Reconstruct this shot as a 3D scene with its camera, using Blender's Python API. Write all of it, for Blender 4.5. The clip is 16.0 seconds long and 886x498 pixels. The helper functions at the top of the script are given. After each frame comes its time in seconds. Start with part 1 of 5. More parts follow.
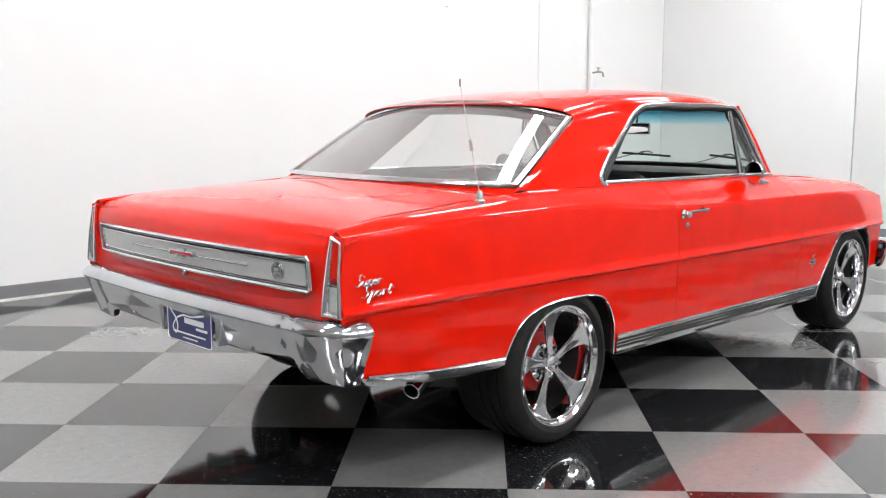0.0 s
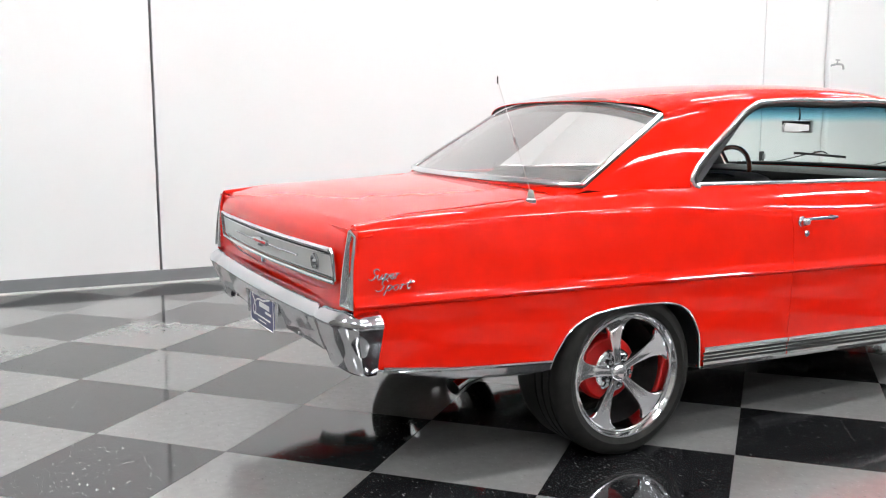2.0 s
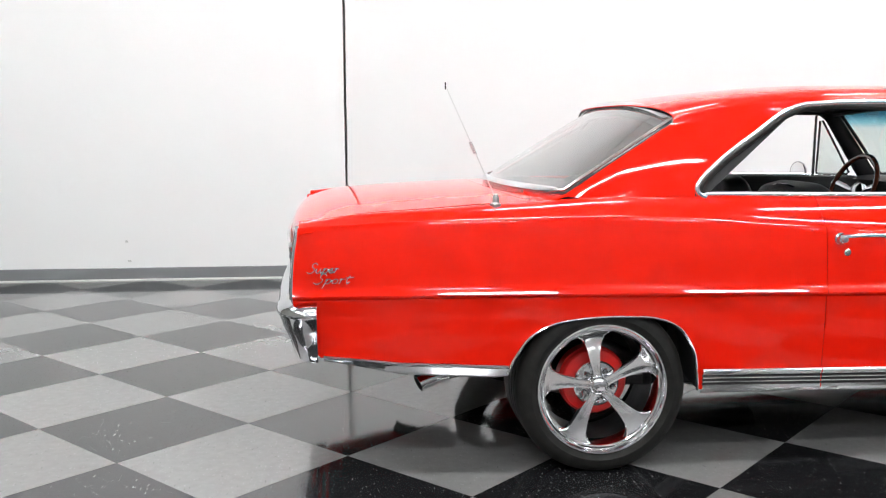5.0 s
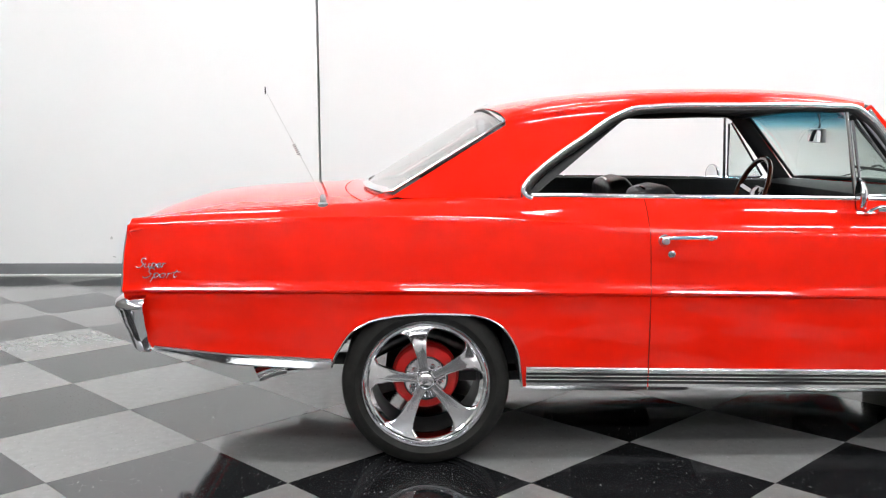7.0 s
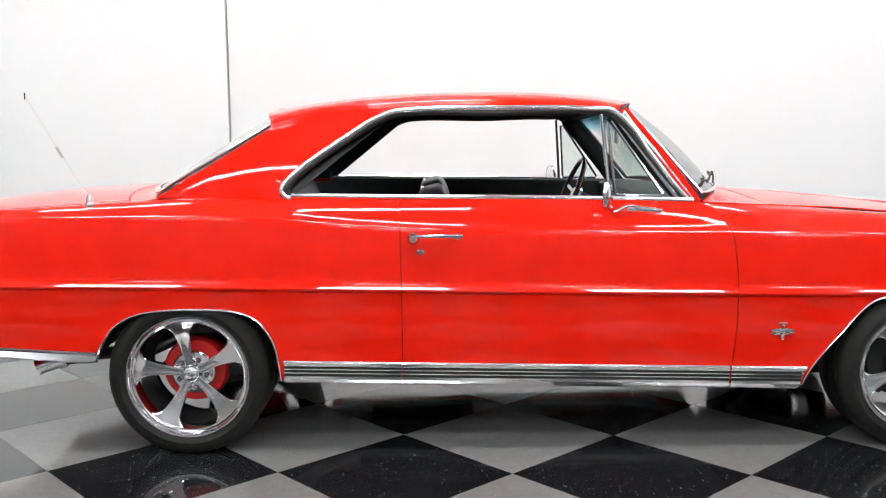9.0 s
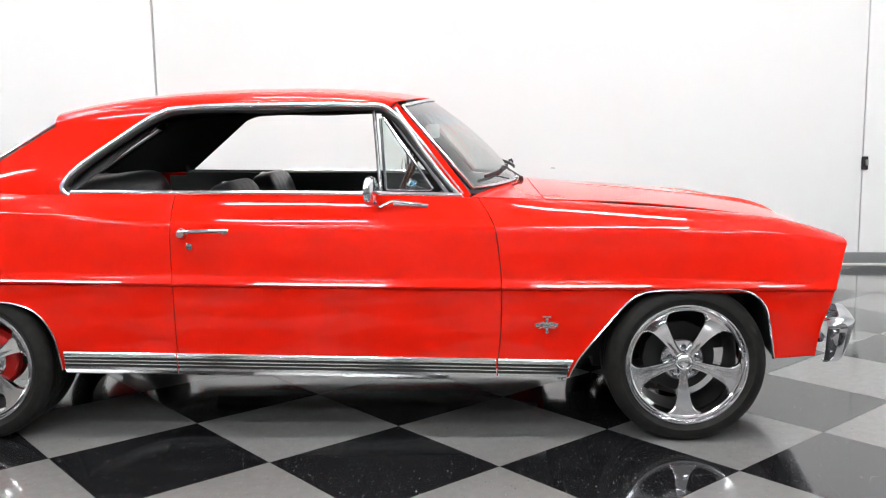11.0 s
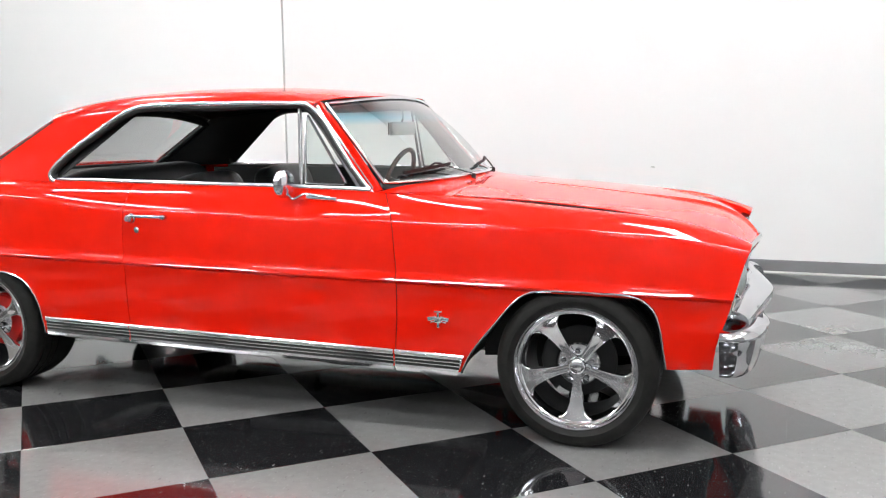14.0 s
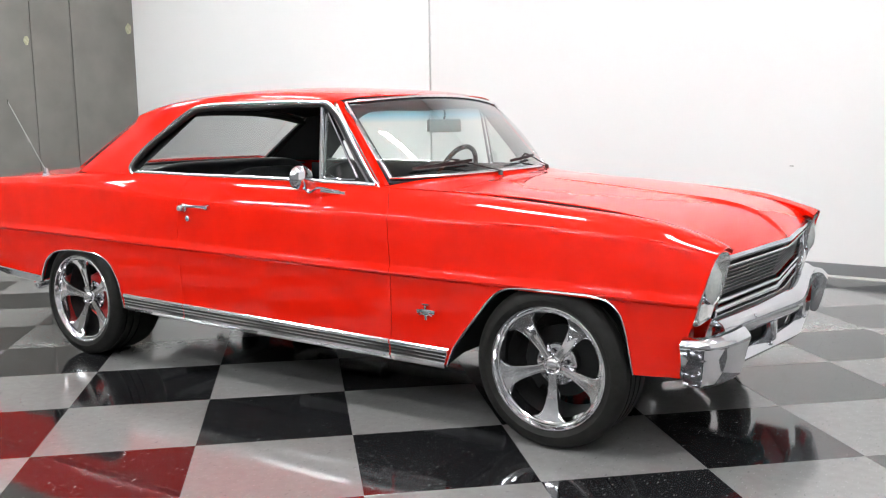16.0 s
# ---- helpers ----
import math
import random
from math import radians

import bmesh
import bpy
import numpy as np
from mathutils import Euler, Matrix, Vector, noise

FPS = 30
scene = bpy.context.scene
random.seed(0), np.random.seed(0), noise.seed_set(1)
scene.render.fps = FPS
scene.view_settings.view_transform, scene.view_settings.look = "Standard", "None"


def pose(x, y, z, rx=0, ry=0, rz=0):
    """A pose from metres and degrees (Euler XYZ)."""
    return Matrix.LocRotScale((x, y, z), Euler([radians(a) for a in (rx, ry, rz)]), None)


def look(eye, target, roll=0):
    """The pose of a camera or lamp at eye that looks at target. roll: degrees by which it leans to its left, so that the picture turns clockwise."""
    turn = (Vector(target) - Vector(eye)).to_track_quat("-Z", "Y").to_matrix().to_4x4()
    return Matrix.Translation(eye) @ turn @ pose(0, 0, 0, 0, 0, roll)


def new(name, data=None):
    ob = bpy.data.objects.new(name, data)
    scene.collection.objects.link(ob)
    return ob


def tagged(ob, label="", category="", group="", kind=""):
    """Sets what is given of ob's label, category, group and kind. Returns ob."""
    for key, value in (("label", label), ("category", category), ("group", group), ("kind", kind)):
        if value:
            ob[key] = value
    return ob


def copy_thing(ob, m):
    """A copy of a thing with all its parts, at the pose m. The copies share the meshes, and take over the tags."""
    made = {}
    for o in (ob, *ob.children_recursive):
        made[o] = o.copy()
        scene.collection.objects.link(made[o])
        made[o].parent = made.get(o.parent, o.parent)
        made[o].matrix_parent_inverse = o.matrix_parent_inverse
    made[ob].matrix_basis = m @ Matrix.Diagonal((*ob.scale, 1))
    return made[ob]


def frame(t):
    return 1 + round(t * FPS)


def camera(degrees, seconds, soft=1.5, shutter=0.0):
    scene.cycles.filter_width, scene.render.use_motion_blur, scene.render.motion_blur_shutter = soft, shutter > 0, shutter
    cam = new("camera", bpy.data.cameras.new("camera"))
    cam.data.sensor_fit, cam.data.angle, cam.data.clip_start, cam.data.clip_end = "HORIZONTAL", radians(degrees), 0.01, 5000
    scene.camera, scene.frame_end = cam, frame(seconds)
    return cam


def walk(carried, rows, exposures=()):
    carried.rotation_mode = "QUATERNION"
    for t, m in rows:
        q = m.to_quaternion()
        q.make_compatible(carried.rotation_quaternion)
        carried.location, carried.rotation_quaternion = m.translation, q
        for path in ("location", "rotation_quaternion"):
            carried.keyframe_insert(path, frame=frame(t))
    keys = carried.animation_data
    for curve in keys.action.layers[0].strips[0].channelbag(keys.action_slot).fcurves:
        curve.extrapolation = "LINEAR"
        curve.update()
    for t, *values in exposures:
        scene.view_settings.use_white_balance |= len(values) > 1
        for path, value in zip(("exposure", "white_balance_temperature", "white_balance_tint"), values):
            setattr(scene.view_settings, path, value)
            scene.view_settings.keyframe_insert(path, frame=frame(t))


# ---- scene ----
cam = camera(51.67, 16.0, soft=1.15)
PATH = [
    (0, (-2.753, -2.958, 1.241), (-1.349, -1.560, 0.966), -0.08),
    (0.5, (-2.603, -3.112, 1.235), (-1.305, -1.616, 0.962), -0.17),
    (1, (-2.449, -3.234, 1.233), (-1.289, -1.627, 0.960), -0.23),
    (1.5, (-2.281, -3.345, 1.234), (-1.247, -1.656, 0.958), -0.19),
    (2, (-2.106, -3.446, 1.242), (-1.192, -1.689, 0.962), -0.12),
    (2.5, (-1.911, -3.545, 1.239), (-1.133, -1.723, 0.961), -0.20),
    (3, (-1.725, -3.634, 1.240), (-1.074, -1.763, 0.964), -0.23),
    (3.2, (-1.652, -3.648, 1.244), (-1.046, -1.763, 0.963), -0.11),
    (5.3, (-0.796, -3.957, 1.221), (-0.606, -1.983, 0.966), -0.25),
    (5.5, (-0.706, -3.976, 1.219), (-0.542, -1.999, 0.966), -0.26),
    (6, (-0.488, -4.017, 1.218), (-0.377, -2.036, 0.967), -0.21),
    (6.5, (-0.276, -4.076, 1.222), (-0.189, -2.094, 0.970), -0.19),
    (7, (-0.043, -4.112, 1.227), (0.025, -2.129, 0.971), -0.14),
    (7.5, (0.208, -4.145, 1.231), (0.265, -2.163, 0.973), -0.19),
    (8, (0.468, -4.186, 1.230), (0.485, -2.203, 0.974), -0.23),
    (8.5, (0.715, -4.230, 1.230), (0.735, -2.246, 0.977), -0.32),
    (9, (0.954, -4.260, 1.224), (0.969, -2.276, 0.973), -0.38),
    (9.5, (1.221, -4.292, 1.224), (1.232, -2.309, 0.968), -0.53),
    (10, (1.490, -4.305, 1.231), (1.451, -2.323, 0.966), -0.53),
    (10.2, (1.597, -4.313, 1.235), (1.545, -2.332, 0.966), -0.64),
    (12.3, (2.633, -4.309, 1.265), (2.457, -2.337, 0.982), -0.43),
    (12.5, (2.719, -4.299, 1.265), (2.510, -2.330, 0.981), -0.45),
    (13, (2.946, -4.261, 1.254), (2.594, -2.312, 0.973), -0.55),
    (13.5, (3.174, -4.223, 1.246), (2.702, -2.300, 0.966), -0.65),
    (14, (3.400, -4.174, 1.240), (2.771, -2.296, 0.961), -0.60),
    (14.5, (3.626, -4.128, 1.236), (2.870, -2.297, 0.960), -0.67),
    (15, (3.860, -4.038, 1.232), (2.979, -2.264, 0.954), -0.70),
    (15.5, (4.087, -3.930, 1.230), (3.119, -2.202, 0.951), -0.72),
    (16, (4.319, -3.811, 1.227), (3.221, -2.162, 0.949), -0.92),
]
walk(cam, [(t, look(eye, target, roll)) for t, eye, target, roll in PATH])

# ---- light ----
world = bpy.data.worlds.new("room_air")
world.use_nodes = True
world.node_tree.nodes["Background"].inputs[0].default_value = (0.9, 0.95, 1.0, 1)
world.node_tree.nodes["Background"].inputs[1].default_value = 0.05
scene.world = world
scene.view_settings.exposure = 0.0
LAMP = 89.0


# ---- materials ----
def material(name, color, rough=0.5, metal=0.0, coat=0.0, vary=0.06, scale=6.0, bump=0.0, bump_scale=60.0, spec=0.5, coat_rough=0.03, coat_ior=1.42):
    m = bpy.data.materials.new(name)
    m.use_nodes = True
    nt = m.node_tree
    b = nt.nodes["Principled BSDF"]
    b.inputs["Roughness"].default_value = rough
    b.inputs["Metallic"].default_value = metal
    b.inputs["Coat Weight"].default_value = coat
    b.inputs["Coat Roughness"].default_value = coat_rough
    b.inputs["Coat IOR"].default_value = coat_ior
    b.inputs["Specular IOR Level"].default_value = spec
    tc = nt.nodes.new("ShaderNodeTexCoord")
    n1 = nt.nodes.new("ShaderNodeTexNoise")
    n1.inputs["Scale"].default_value = scale
    n1.inputs["Detail"].default_value = 8
    nt.links.new(tc.outputs["Object"], n1.inputs["Vector"])
    ramp = nt.nodes.new("ShaderNodeValToRGB")
    lo = tuple(max(0, c * (1 - vary)) for c in color) + (1,)
    hi = tuple(min(1, c * (1 + vary)) for c in color) + (1,)
    ramp.color_ramp.elements[0].position, ramp.color_ramp.elements[0].color = 0.3, lo
    ramp.color_ramp.elements[1].position, ramp.color_ramp.elements[1].color = 0.7, hi
    nt.links.new(n1.outputs["Fac"], ramp.inputs["Fac"])
    nt.links.new(ramp.outputs["Color"], b.inputs["Base Color"])
    if bump:
        n2 = nt.nodes.new("ShaderNodeTexNoise")
        n2.inputs["Scale"].default_value = bump_scale
        n2.inputs["Detail"].default_value = 4
        nt.links.new(tc.outputs["Object"], n2.inputs["Vector"])
        bp = nt.nodes.new("ShaderNodeBump")
        bp.inputs["Strength"].default_value = bump
        bp.inputs["Distance"].default_value = 0.01
        nt.links.new(n2.outputs["Fac"], bp.inputs["Height"])
        nt.links.new(bp.outputs["Normal"], b.inputs["Normal"])
    return m


def glass_material(name, tint, power=3.6, haze=0.0, rough=0.01):
    m = bpy.data.materials.new(name)
    m.use_nodes = True
    nt = m.node_tree
    nt.nodes.remove(nt.nodes["Principled BSDF"])
    out = nt.nodes["Material Output"]
    mix = nt.nodes.new("ShaderNodeMixShader")
    tr = nt.nodes.new("ShaderNodeBsdfTransparent")
    tr.inputs[0].default_value = (*tint, 1)
    gl = nt.nodes.new("ShaderNodeBsdfGlossy")
    gl.inputs["Roughness"].default_value = rough
    lw = nt.nodes.new("ShaderNodeLayerWeight")
    pw = nt.nodes.new("ShaderNodeMath")
    pw.operation = "POWER"
    pw.inputs[1].default_value = power
    fr = nt.nodes.new("ShaderNodeMath")
    fr.operation = "MULTIPLY_ADD"
    fr.inputs[1].default_value, fr.inputs[2].default_value = 0.90, 0.09
    nt.links.new(lw.outputs["Facing"], pw.inputs[0])
    nt.links.new(pw.outputs[0], fr.inputs[0])
    nt.links.new(fr.outputs[0], mix.inputs[0])
    nt.links.new(tr.outputs[0], mix.inputs[1])
    nt.links.new(gl.outputs[0], mix.inputs[2])
    last = mix.outputs[0]
    if haze:
        # pale diffuse mix, painting bright room reflections into the glass's own colour
        haze_mix = nt.nodes.new("ShaderNodeMixShader")
        haze_white = nt.nodes.new("ShaderNodeBsdfDiffuse")
        haze_white.inputs[0].default_value = (0.8, 0.8, 0.78, 1)
        haze_mix.inputs[0].default_value = haze
        nt.links.new(last, haze_mix.inputs[1])
        nt.links.new(haze_white.outputs[0], haze_mix.inputs[2])
        last = haze_mix.outputs[0]
    nt.links.new(last, out.inputs["Surface"])
    return m


def emitter(name, color, strength):
    m = bpy.data.materials.new(name)
    m.use_nodes = True
    b = m.node_tree.nodes["Principled BSDF"]
    b.inputs["Base Color"].default_value = (0.8, 0.8, 0.8, 1)
    b.inputs["Emission Color"].default_value = (*color, 1)
    b.inputs["Emission Strength"].default_value = strength
    return m


RED = material("red_paint", (0.75, 0.010, 0.002), 0.045, vary=0.06, scale=7.0, bump=0.004, bump_scale=9.0)
RED_BSDF = RED.node_tree.nodes["Principled BSDF"]
RED_BSDF.inputs["IOR"].default_value = 1.46
CHROME = material("chrome", (0.62, 0.625, 0.65), 0.08, 1.0, vary=0.02)
POLISHED = material("polished_alloy", (0.90, 0.90, 0.92), 0.085, 1.0, vary=0.03, scale=20)
BRUSHED = material("brushed_aluminium", (0.70, 0.70, 0.69), 0.34, 0.6, vary=0.05, scale=14, bump=0.03, bump_scale=240)
SATIN = material("satin_bright_metal", (0.80, 0.80, 0.78), 0.27, 0.95, vary=0.04, scale=20)
DARK_STEEL = material("dark_cast_steel", (0.05, 0.05, 0.05), 0.45, 0.7, vary=0.2, scale=25)
WIPER_BLACK = material("black_wiper_paint", (0.008, 0.008, 0.008), 0.55, vary=0.2)
STEEL = material("dull_steel", (0.42, 0.42, 0.42), 0.35, 1.0, vary=0.15, scale=30)
BLACK = material("black_vinyl", (0.007, 0.007, 0.0075), 0.45, vary=0.25, scale=12, bump=0.1, bump_scale=300, spec=0.35)
SEAT_VINYL = material("worn_black_seat_vinyl", (0.024, 0.024, 0.025), 0.36, vary=0.25, scale=10, bump=0.12, bump_scale=260)
TRIM = material("polished_stainless_trim", (0.86, 0.86, 0.87), 0.12, 1.0, vary=0.03, scale=25)
DARK = material("black_underbody", (0.008, 0.008, 0.008), 0.7, vary=0.4, scale=9)
# black of the seals and stripes, and of shade put into panel gaps
GAPBLACK = material("black_seal_and_gap", (0.006, 0.006, 0.006), 0.6, vary=0.2)
TYRE = material("tyre_rubber", (0.013, 0.0125, 0.0115), 0.55, vary=0.25, scale=30, bump=0.05, bump_scale=200, spec=0.2)
BRAKE = material("red_brake_paint", (0.62, 0.012, 0.01), 0.35, vary=0.1, coat=0.4)
WOOD = material("wheel_wood", (0.085, 0.022, 0.012), 0.25, coat=0.8, vary=0.35, scale=35)
LENS_RED = material("red_lens", (0.22, 0.006, 0.012), 0.12, coat=1.0, vary=0.15, scale=80, bump=0.15, bump_scale=180)
LENS_WHITE = material("clear_lens", (0.42, 0.44, 0.42), 0.10, coat=1.0, vary=0.1, scale=60, bump=0.2, bump_scale=220)
PLATE_BLUE = material("plate_blue", (0.012, 0.022, 0.13), 0.3, coat=0.6, vary=0.08)
WHITE = material("white_print", (0.8, 0.8, 0.8), 0.4)
WALL = material("white_wall_paint", (0.83, 0.83, 0.825), 0.6, vary=0.012, scale=0.8, bump=0.02, bump_scale=40)
WALL_DARK = material("dark_grey_wall_paint", (0.22, 0.22, 0.222), 0.6, vary=0.06, scale=1.5, bump=0.02)
WALL_GREY = material("grey_wall_panel", (0.20, 0.192, 0.175), 0.5, vary=0.12, scale=2.5, bump=0.03, bump_scale=60)
CEIL = material("ceiling_paint", (0.8, 0.8, 0.8), 0.7, vary=0.04, scale=1.0)
BASEBOARD = material("grey_rubber_base", (0.165, 0.17, 0.175), 0.45, vary=0.08, scale=3, bump=0.03)
STRIP = material("pale_floor_strip", (0.55, 0.55, 0.54), 0.35, vary=0.06, scale=5)
LAMP_GLOW = emitter("lamp_diffuser", (0.955, 0.985, 1.0), LAMP)
GLASS = glass_material("window_glass", (0.93, 0.97, 0.95))
GLASS_REAR = glass_material("reflection_haze_glass", (0.93, 0.95, 0.94), power=2.0, haze=0.11, rough=0.02)
GLASS_GREEN = glass_material("green_tinted_glass", (0.89, 0.985, 0.95), power=2.0)
ZP = GLASS_GREEN.node_tree.nodes.new("ShaderNodeNewGeometry")
ZS = GLASS_GREEN.node_tree.nodes.new("ShaderNodeSeparateXYZ")
ZM = GLASS_GREEN.node_tree.nodes.new("ShaderNodeMapRange")
ZR = GLASS_GREEN.node_tree.nodes.new("ShaderNodeValToRGB")
ZM.inputs["From Min"].default_value, ZM.inputs["From Max"].default_value = 1.222, 1.292
ZR.color_ramp.elements[0].color, ZR.color_ramp.elements[1].color = (0.89, 0.985, 0.95, 1), (0.02, 0.17, 0.27, 1)
ZR.color_ramp.elements.new(0.45).color = (0.30, 0.72, 0.85, 1)
for a, b in ((ZP.outputs["Position"], ZS.inputs[0]), (ZS.outputs["Z"], ZM.inputs["Value"]), (ZM.outputs["Result"], ZR.inputs["Fac"]), (ZR.outputs["Color"], GLASS_GREEN.node_tree.nodes["Transparent BSDF"].inputs[0])):
    GLASS_GREEN.node_tree.links.new(a, b)
MIRROR = material("mirror_glass", (0.9, 0.9, 0.9), 0.01, 1.0, vary=0.0)


def tile_material(name, base, chip_dark, chip_light, rough, amount):
    """Vinyl composition tile: marbled body, fine flecks, worn gloss, a tone of its own for each tile."""
    m = bpy.data.materials.new(name)
    m.use_nodes = True
    nt = m.node_tree
    b = nt.nodes["Principled BSDF"]
    b.inputs["IOR"].default_value = 1.85
    tc = nt.nodes.new("ShaderNodeNewGeometry")
    info = nt.nodes.new("ShaderNodeObjectInfo")
    n1 = nt.nodes.new("ShaderNodeTexNoise")
    n1.inputs["Scale"].default_value, n1.inputs["Detail"].default_value = 26, 6
    nt.links.new(tc.outputs["Position"], n1.inputs["Vector"])
    r1 = nt.nodes.new("ShaderNodeValToRGB")
    r1.color_ramp.elements[0].position, r1.color_ramp.elements[0].color = 0.34, (*[c * 0.95 for c in base], 1)
    r1.color_ramp.elements[1].position, r1.color_ramp.elements[1].color = 0.68, (*[c * 1.05 for c in base], 1)
    nt.links.new(n1.outputs["Fac"], r1.inputs["Fac"])
    prev = r1.outputs["Color"]
    for seed, (col, scale, thr) in enumerate(((chip_dark, 95, 0.71), (chip_light, 135, amount))):
        n = nt.nodes.new("ShaderNodeTexNoise")
        n.inputs["Scale"].default_value, n.inputs["Detail"].default_value = scale, 1.0
        mp = nt.nodes.new("ShaderNodeMapping")
        mp.inputs["Location"].default_value = (3.1 * seed, 1.7, 0)
        mp.inputs["Scale"].default_value = (1.0, 0.32, 1.0)
        mp.inputs["Rotation"].default_value = (0, 0, 0.5 + seed)
        nt.links.new(tc.outputs["Position"], mp.inputs["Vector"])
        nt.links.new(mp.outputs["Vector"], n.inputs["Vector"])
        rr = nt.nodes.new("ShaderNodeValToRGB")
        rr.color_ramp.elements[0].position, rr.color_ramp.elements[0].color = thr, (0, 0, 0, 1)
        rr.color_ramp.elements[1].position, rr.color_ramp.elements[1].color = min(0.99, thr + 0.03), (1, 1, 1, 1)
        nt.links.new(n.outputs["Fac"], rr.inputs["Fac"])
        mx = nt.nodes.new("ShaderNodeMixRGB")
        mx.inputs["Color2"].default_value = (*col, 1)
        nt.links.new(rr.outputs["Color"], mx.inputs["Fac"])
        nt.links.new(prev, mx.inputs["Color1"])
        prev = mx.outputs["Color"]
    tone = nt.nodes.new("ShaderNodeMapRange")
    tone.inputs["To Min"].default_value, tone.inputs["To Max"].default_value = 0.92, 1.06
    nt.links.new(info.outputs["Random"], tone.inputs["Value"])
    mul = nt.nodes.new("ShaderNodeMixRGB")
    mul.blend_type = "MULTIPLY"
    mul.inputs["Fac"].default_value = 1
    nt.links.new(prev, mul.inputs["Color1"])
    nt.links.new(tone.outputs["Result"], mul.inputs["Color2"])
    nt.links.new(mul.outputs["Color"], b.inputs["Base Color"])
    n3 = nt.nodes.new("ShaderNodeTexNoise")
    n3.inputs["Scale"].default_value, n3.inputs["Detail"].default_value = 2.2, 5
    nt.links.new(tc.outputs["Position"], n3.inputs["Vector"])
    mr = nt.nodes.new("ShaderNodeMapRange")
    mr.inputs["From Min"].default_value, mr.inputs["From Max"].default_value = 0.3, 0.7
    mr.inputs["To Min"].default_value, mr.inputs["To Max"].default_value = rough * 0.7, rough * 1.5
    nt.links.new(n3.outputs["Fac"], mr.inputs["Value"])
    nt.links.new(mr.outputs["Result"], b.inputs["Roughness"])
    n4 = nt.nodes.new("ShaderNodeTexNoise")
    n4.inputs["Scale"].default_value, n4.inputs["Detail"].default_value = 7, 3
    nt.links.new(tc.outputs["Position"], n4.inputs["Vector"])
    bp = nt.nodes.new("ShaderNodeBump")
    bp.inputs["Strength"].default_value, bp.inputs["Distance"].default_value = 0.02, 0.01
    nt.links.new(n4.outputs["Fac"], bp.inputs["Height"])
    nt.links.new(bp.outputs["Normal"], b.inputs["Normal"])
    return m


TILE_DARK = tile_material("black_vinyl_tile", (0.010, 0.010, 0.011), (0.004, 0.004, 0.004), (0.20, 0.20, 0.195), 0.07, 0.685)
TILE_LIGHT = tile_material("grey_vinyl_tile", (0.186, 0.183, 0.179), (0.13, 0.13, 0.128), (0.235, 0.235, 0.23), 0.08, 0.68)
REFLECTION_SPOT = material("pale_yellow_reflection", (0.45, 0.44, 0.30), 0.6, vary=0.2, scale=30)
SCUFF = material("grey_scuff", (0.55, 0.55, 0.54), 0.6, vary=0.3, scale=60)
GROUT = material("tile_joint", (0.06, 0.06, 0.06), 0.6)


# ---- mesh helpers ----
def thicken(bm, depth):
    """Gives a sheet its thickness, inwards from its faces."""
    bm.normal_update()
    rim = [(e, e.link_loops[0]) for e in bm.edges if len(e.link_loops) == 1]
    rim = [(l.vert, l.link_loop_next.vert) for _, l in rim]
    faces = [[v for v in f.verts] for f in bm.faces]
    inner = {v: bm.verts.new(v.co - v.normal * depth) for v in list(bm.verts)}
    for f in faces:
        bm.faces.new([inner[v] for v in reversed(f)])
    for a, b in rim:
        bm.faces.new([b, a, inner[a], inner[b]])
    bm.normal_update()


def part(name, bm, mat, parent=None, label="", sharp=38, solid=0.0, out=None, lining=None):
    """Links bm as one mesh object under parent. out: a point that the faces look away from."""
    bmesh.ops.recalc_face_normals(bm, faces=bm.faces)
    if out is not None:
        bm.faces.ensure_lookup_table()
        s = sum((f.calc_center_median() - Vector(out)).dot(f.normal) * f.calc_area() for f in bm.faces)
        if s < 0:
            bmesh.ops.reverse_faces(bm, faces=bm.faces)
    if solid:
        outer = len(bm.faces)
        thicken(bm, solid)
        if lining is not None:
            bm.faces.index_update()
            for f in bm.faces:
                if outer <= f.index < 2 * outer:
                    f.material_index = 1
    me = bpy.data.meshes.new(name)
    bm.to_mesh(me)
    bm.free()
    me.materials.append(mat)
    if lining is not None:
        me.materials.append(lining)
    for p in me.polygons:
        p.use_smooth = True
    me.set_sharp_from_angle(angle=radians(sharp))
    ob = new(name, me)
    if parent is not None:
        ob.parent = parent
    if label:
        ob["label"] = label
    return ob


def add_grid(bm, rows, close_u=False, close_v=False):
    vs = [[bm.verts.new(p) for p in r] for r in rows]
    nu, nv = len(vs), len(vs[0])
    for i in range(nu if close_u else nu - 1):
        for j in range(nv if close_v else nv - 1):
            q = [vs[i][j], vs[(i + 1) % nu][j], vs[(i + 1) % nu][(j + 1) % nv], vs[i][(j + 1) % nv]]
            try:
                bm.faces.new(q)
            except ValueError:
                pass
    return vs


def add_box(bm, c, size, bevel=0.0, rot=None):
    r = bmesh.ops.create_cube(bm, size=1.0)
    m = Matrix.Translation(c) @ (rot.to_4x4() if rot else Matrix.Identity(4)) @ Matrix.Diagonal((*size, 1))
    bmesh.ops.transform(bm, matrix=m, verts=r["verts"])
    if bevel:
        es = list({e for v in r["verts"] for e in v.link_edges})
        bmesh.ops.bevel(bm, geom=es, offset=bevel, segments=2, affect="EDGES", profile=0.6)


def box(c, size, bevel=0.0, rot=None):
    bm = bmesh.new()
    add_box(bm, c, size, bevel, rot)
    return bm


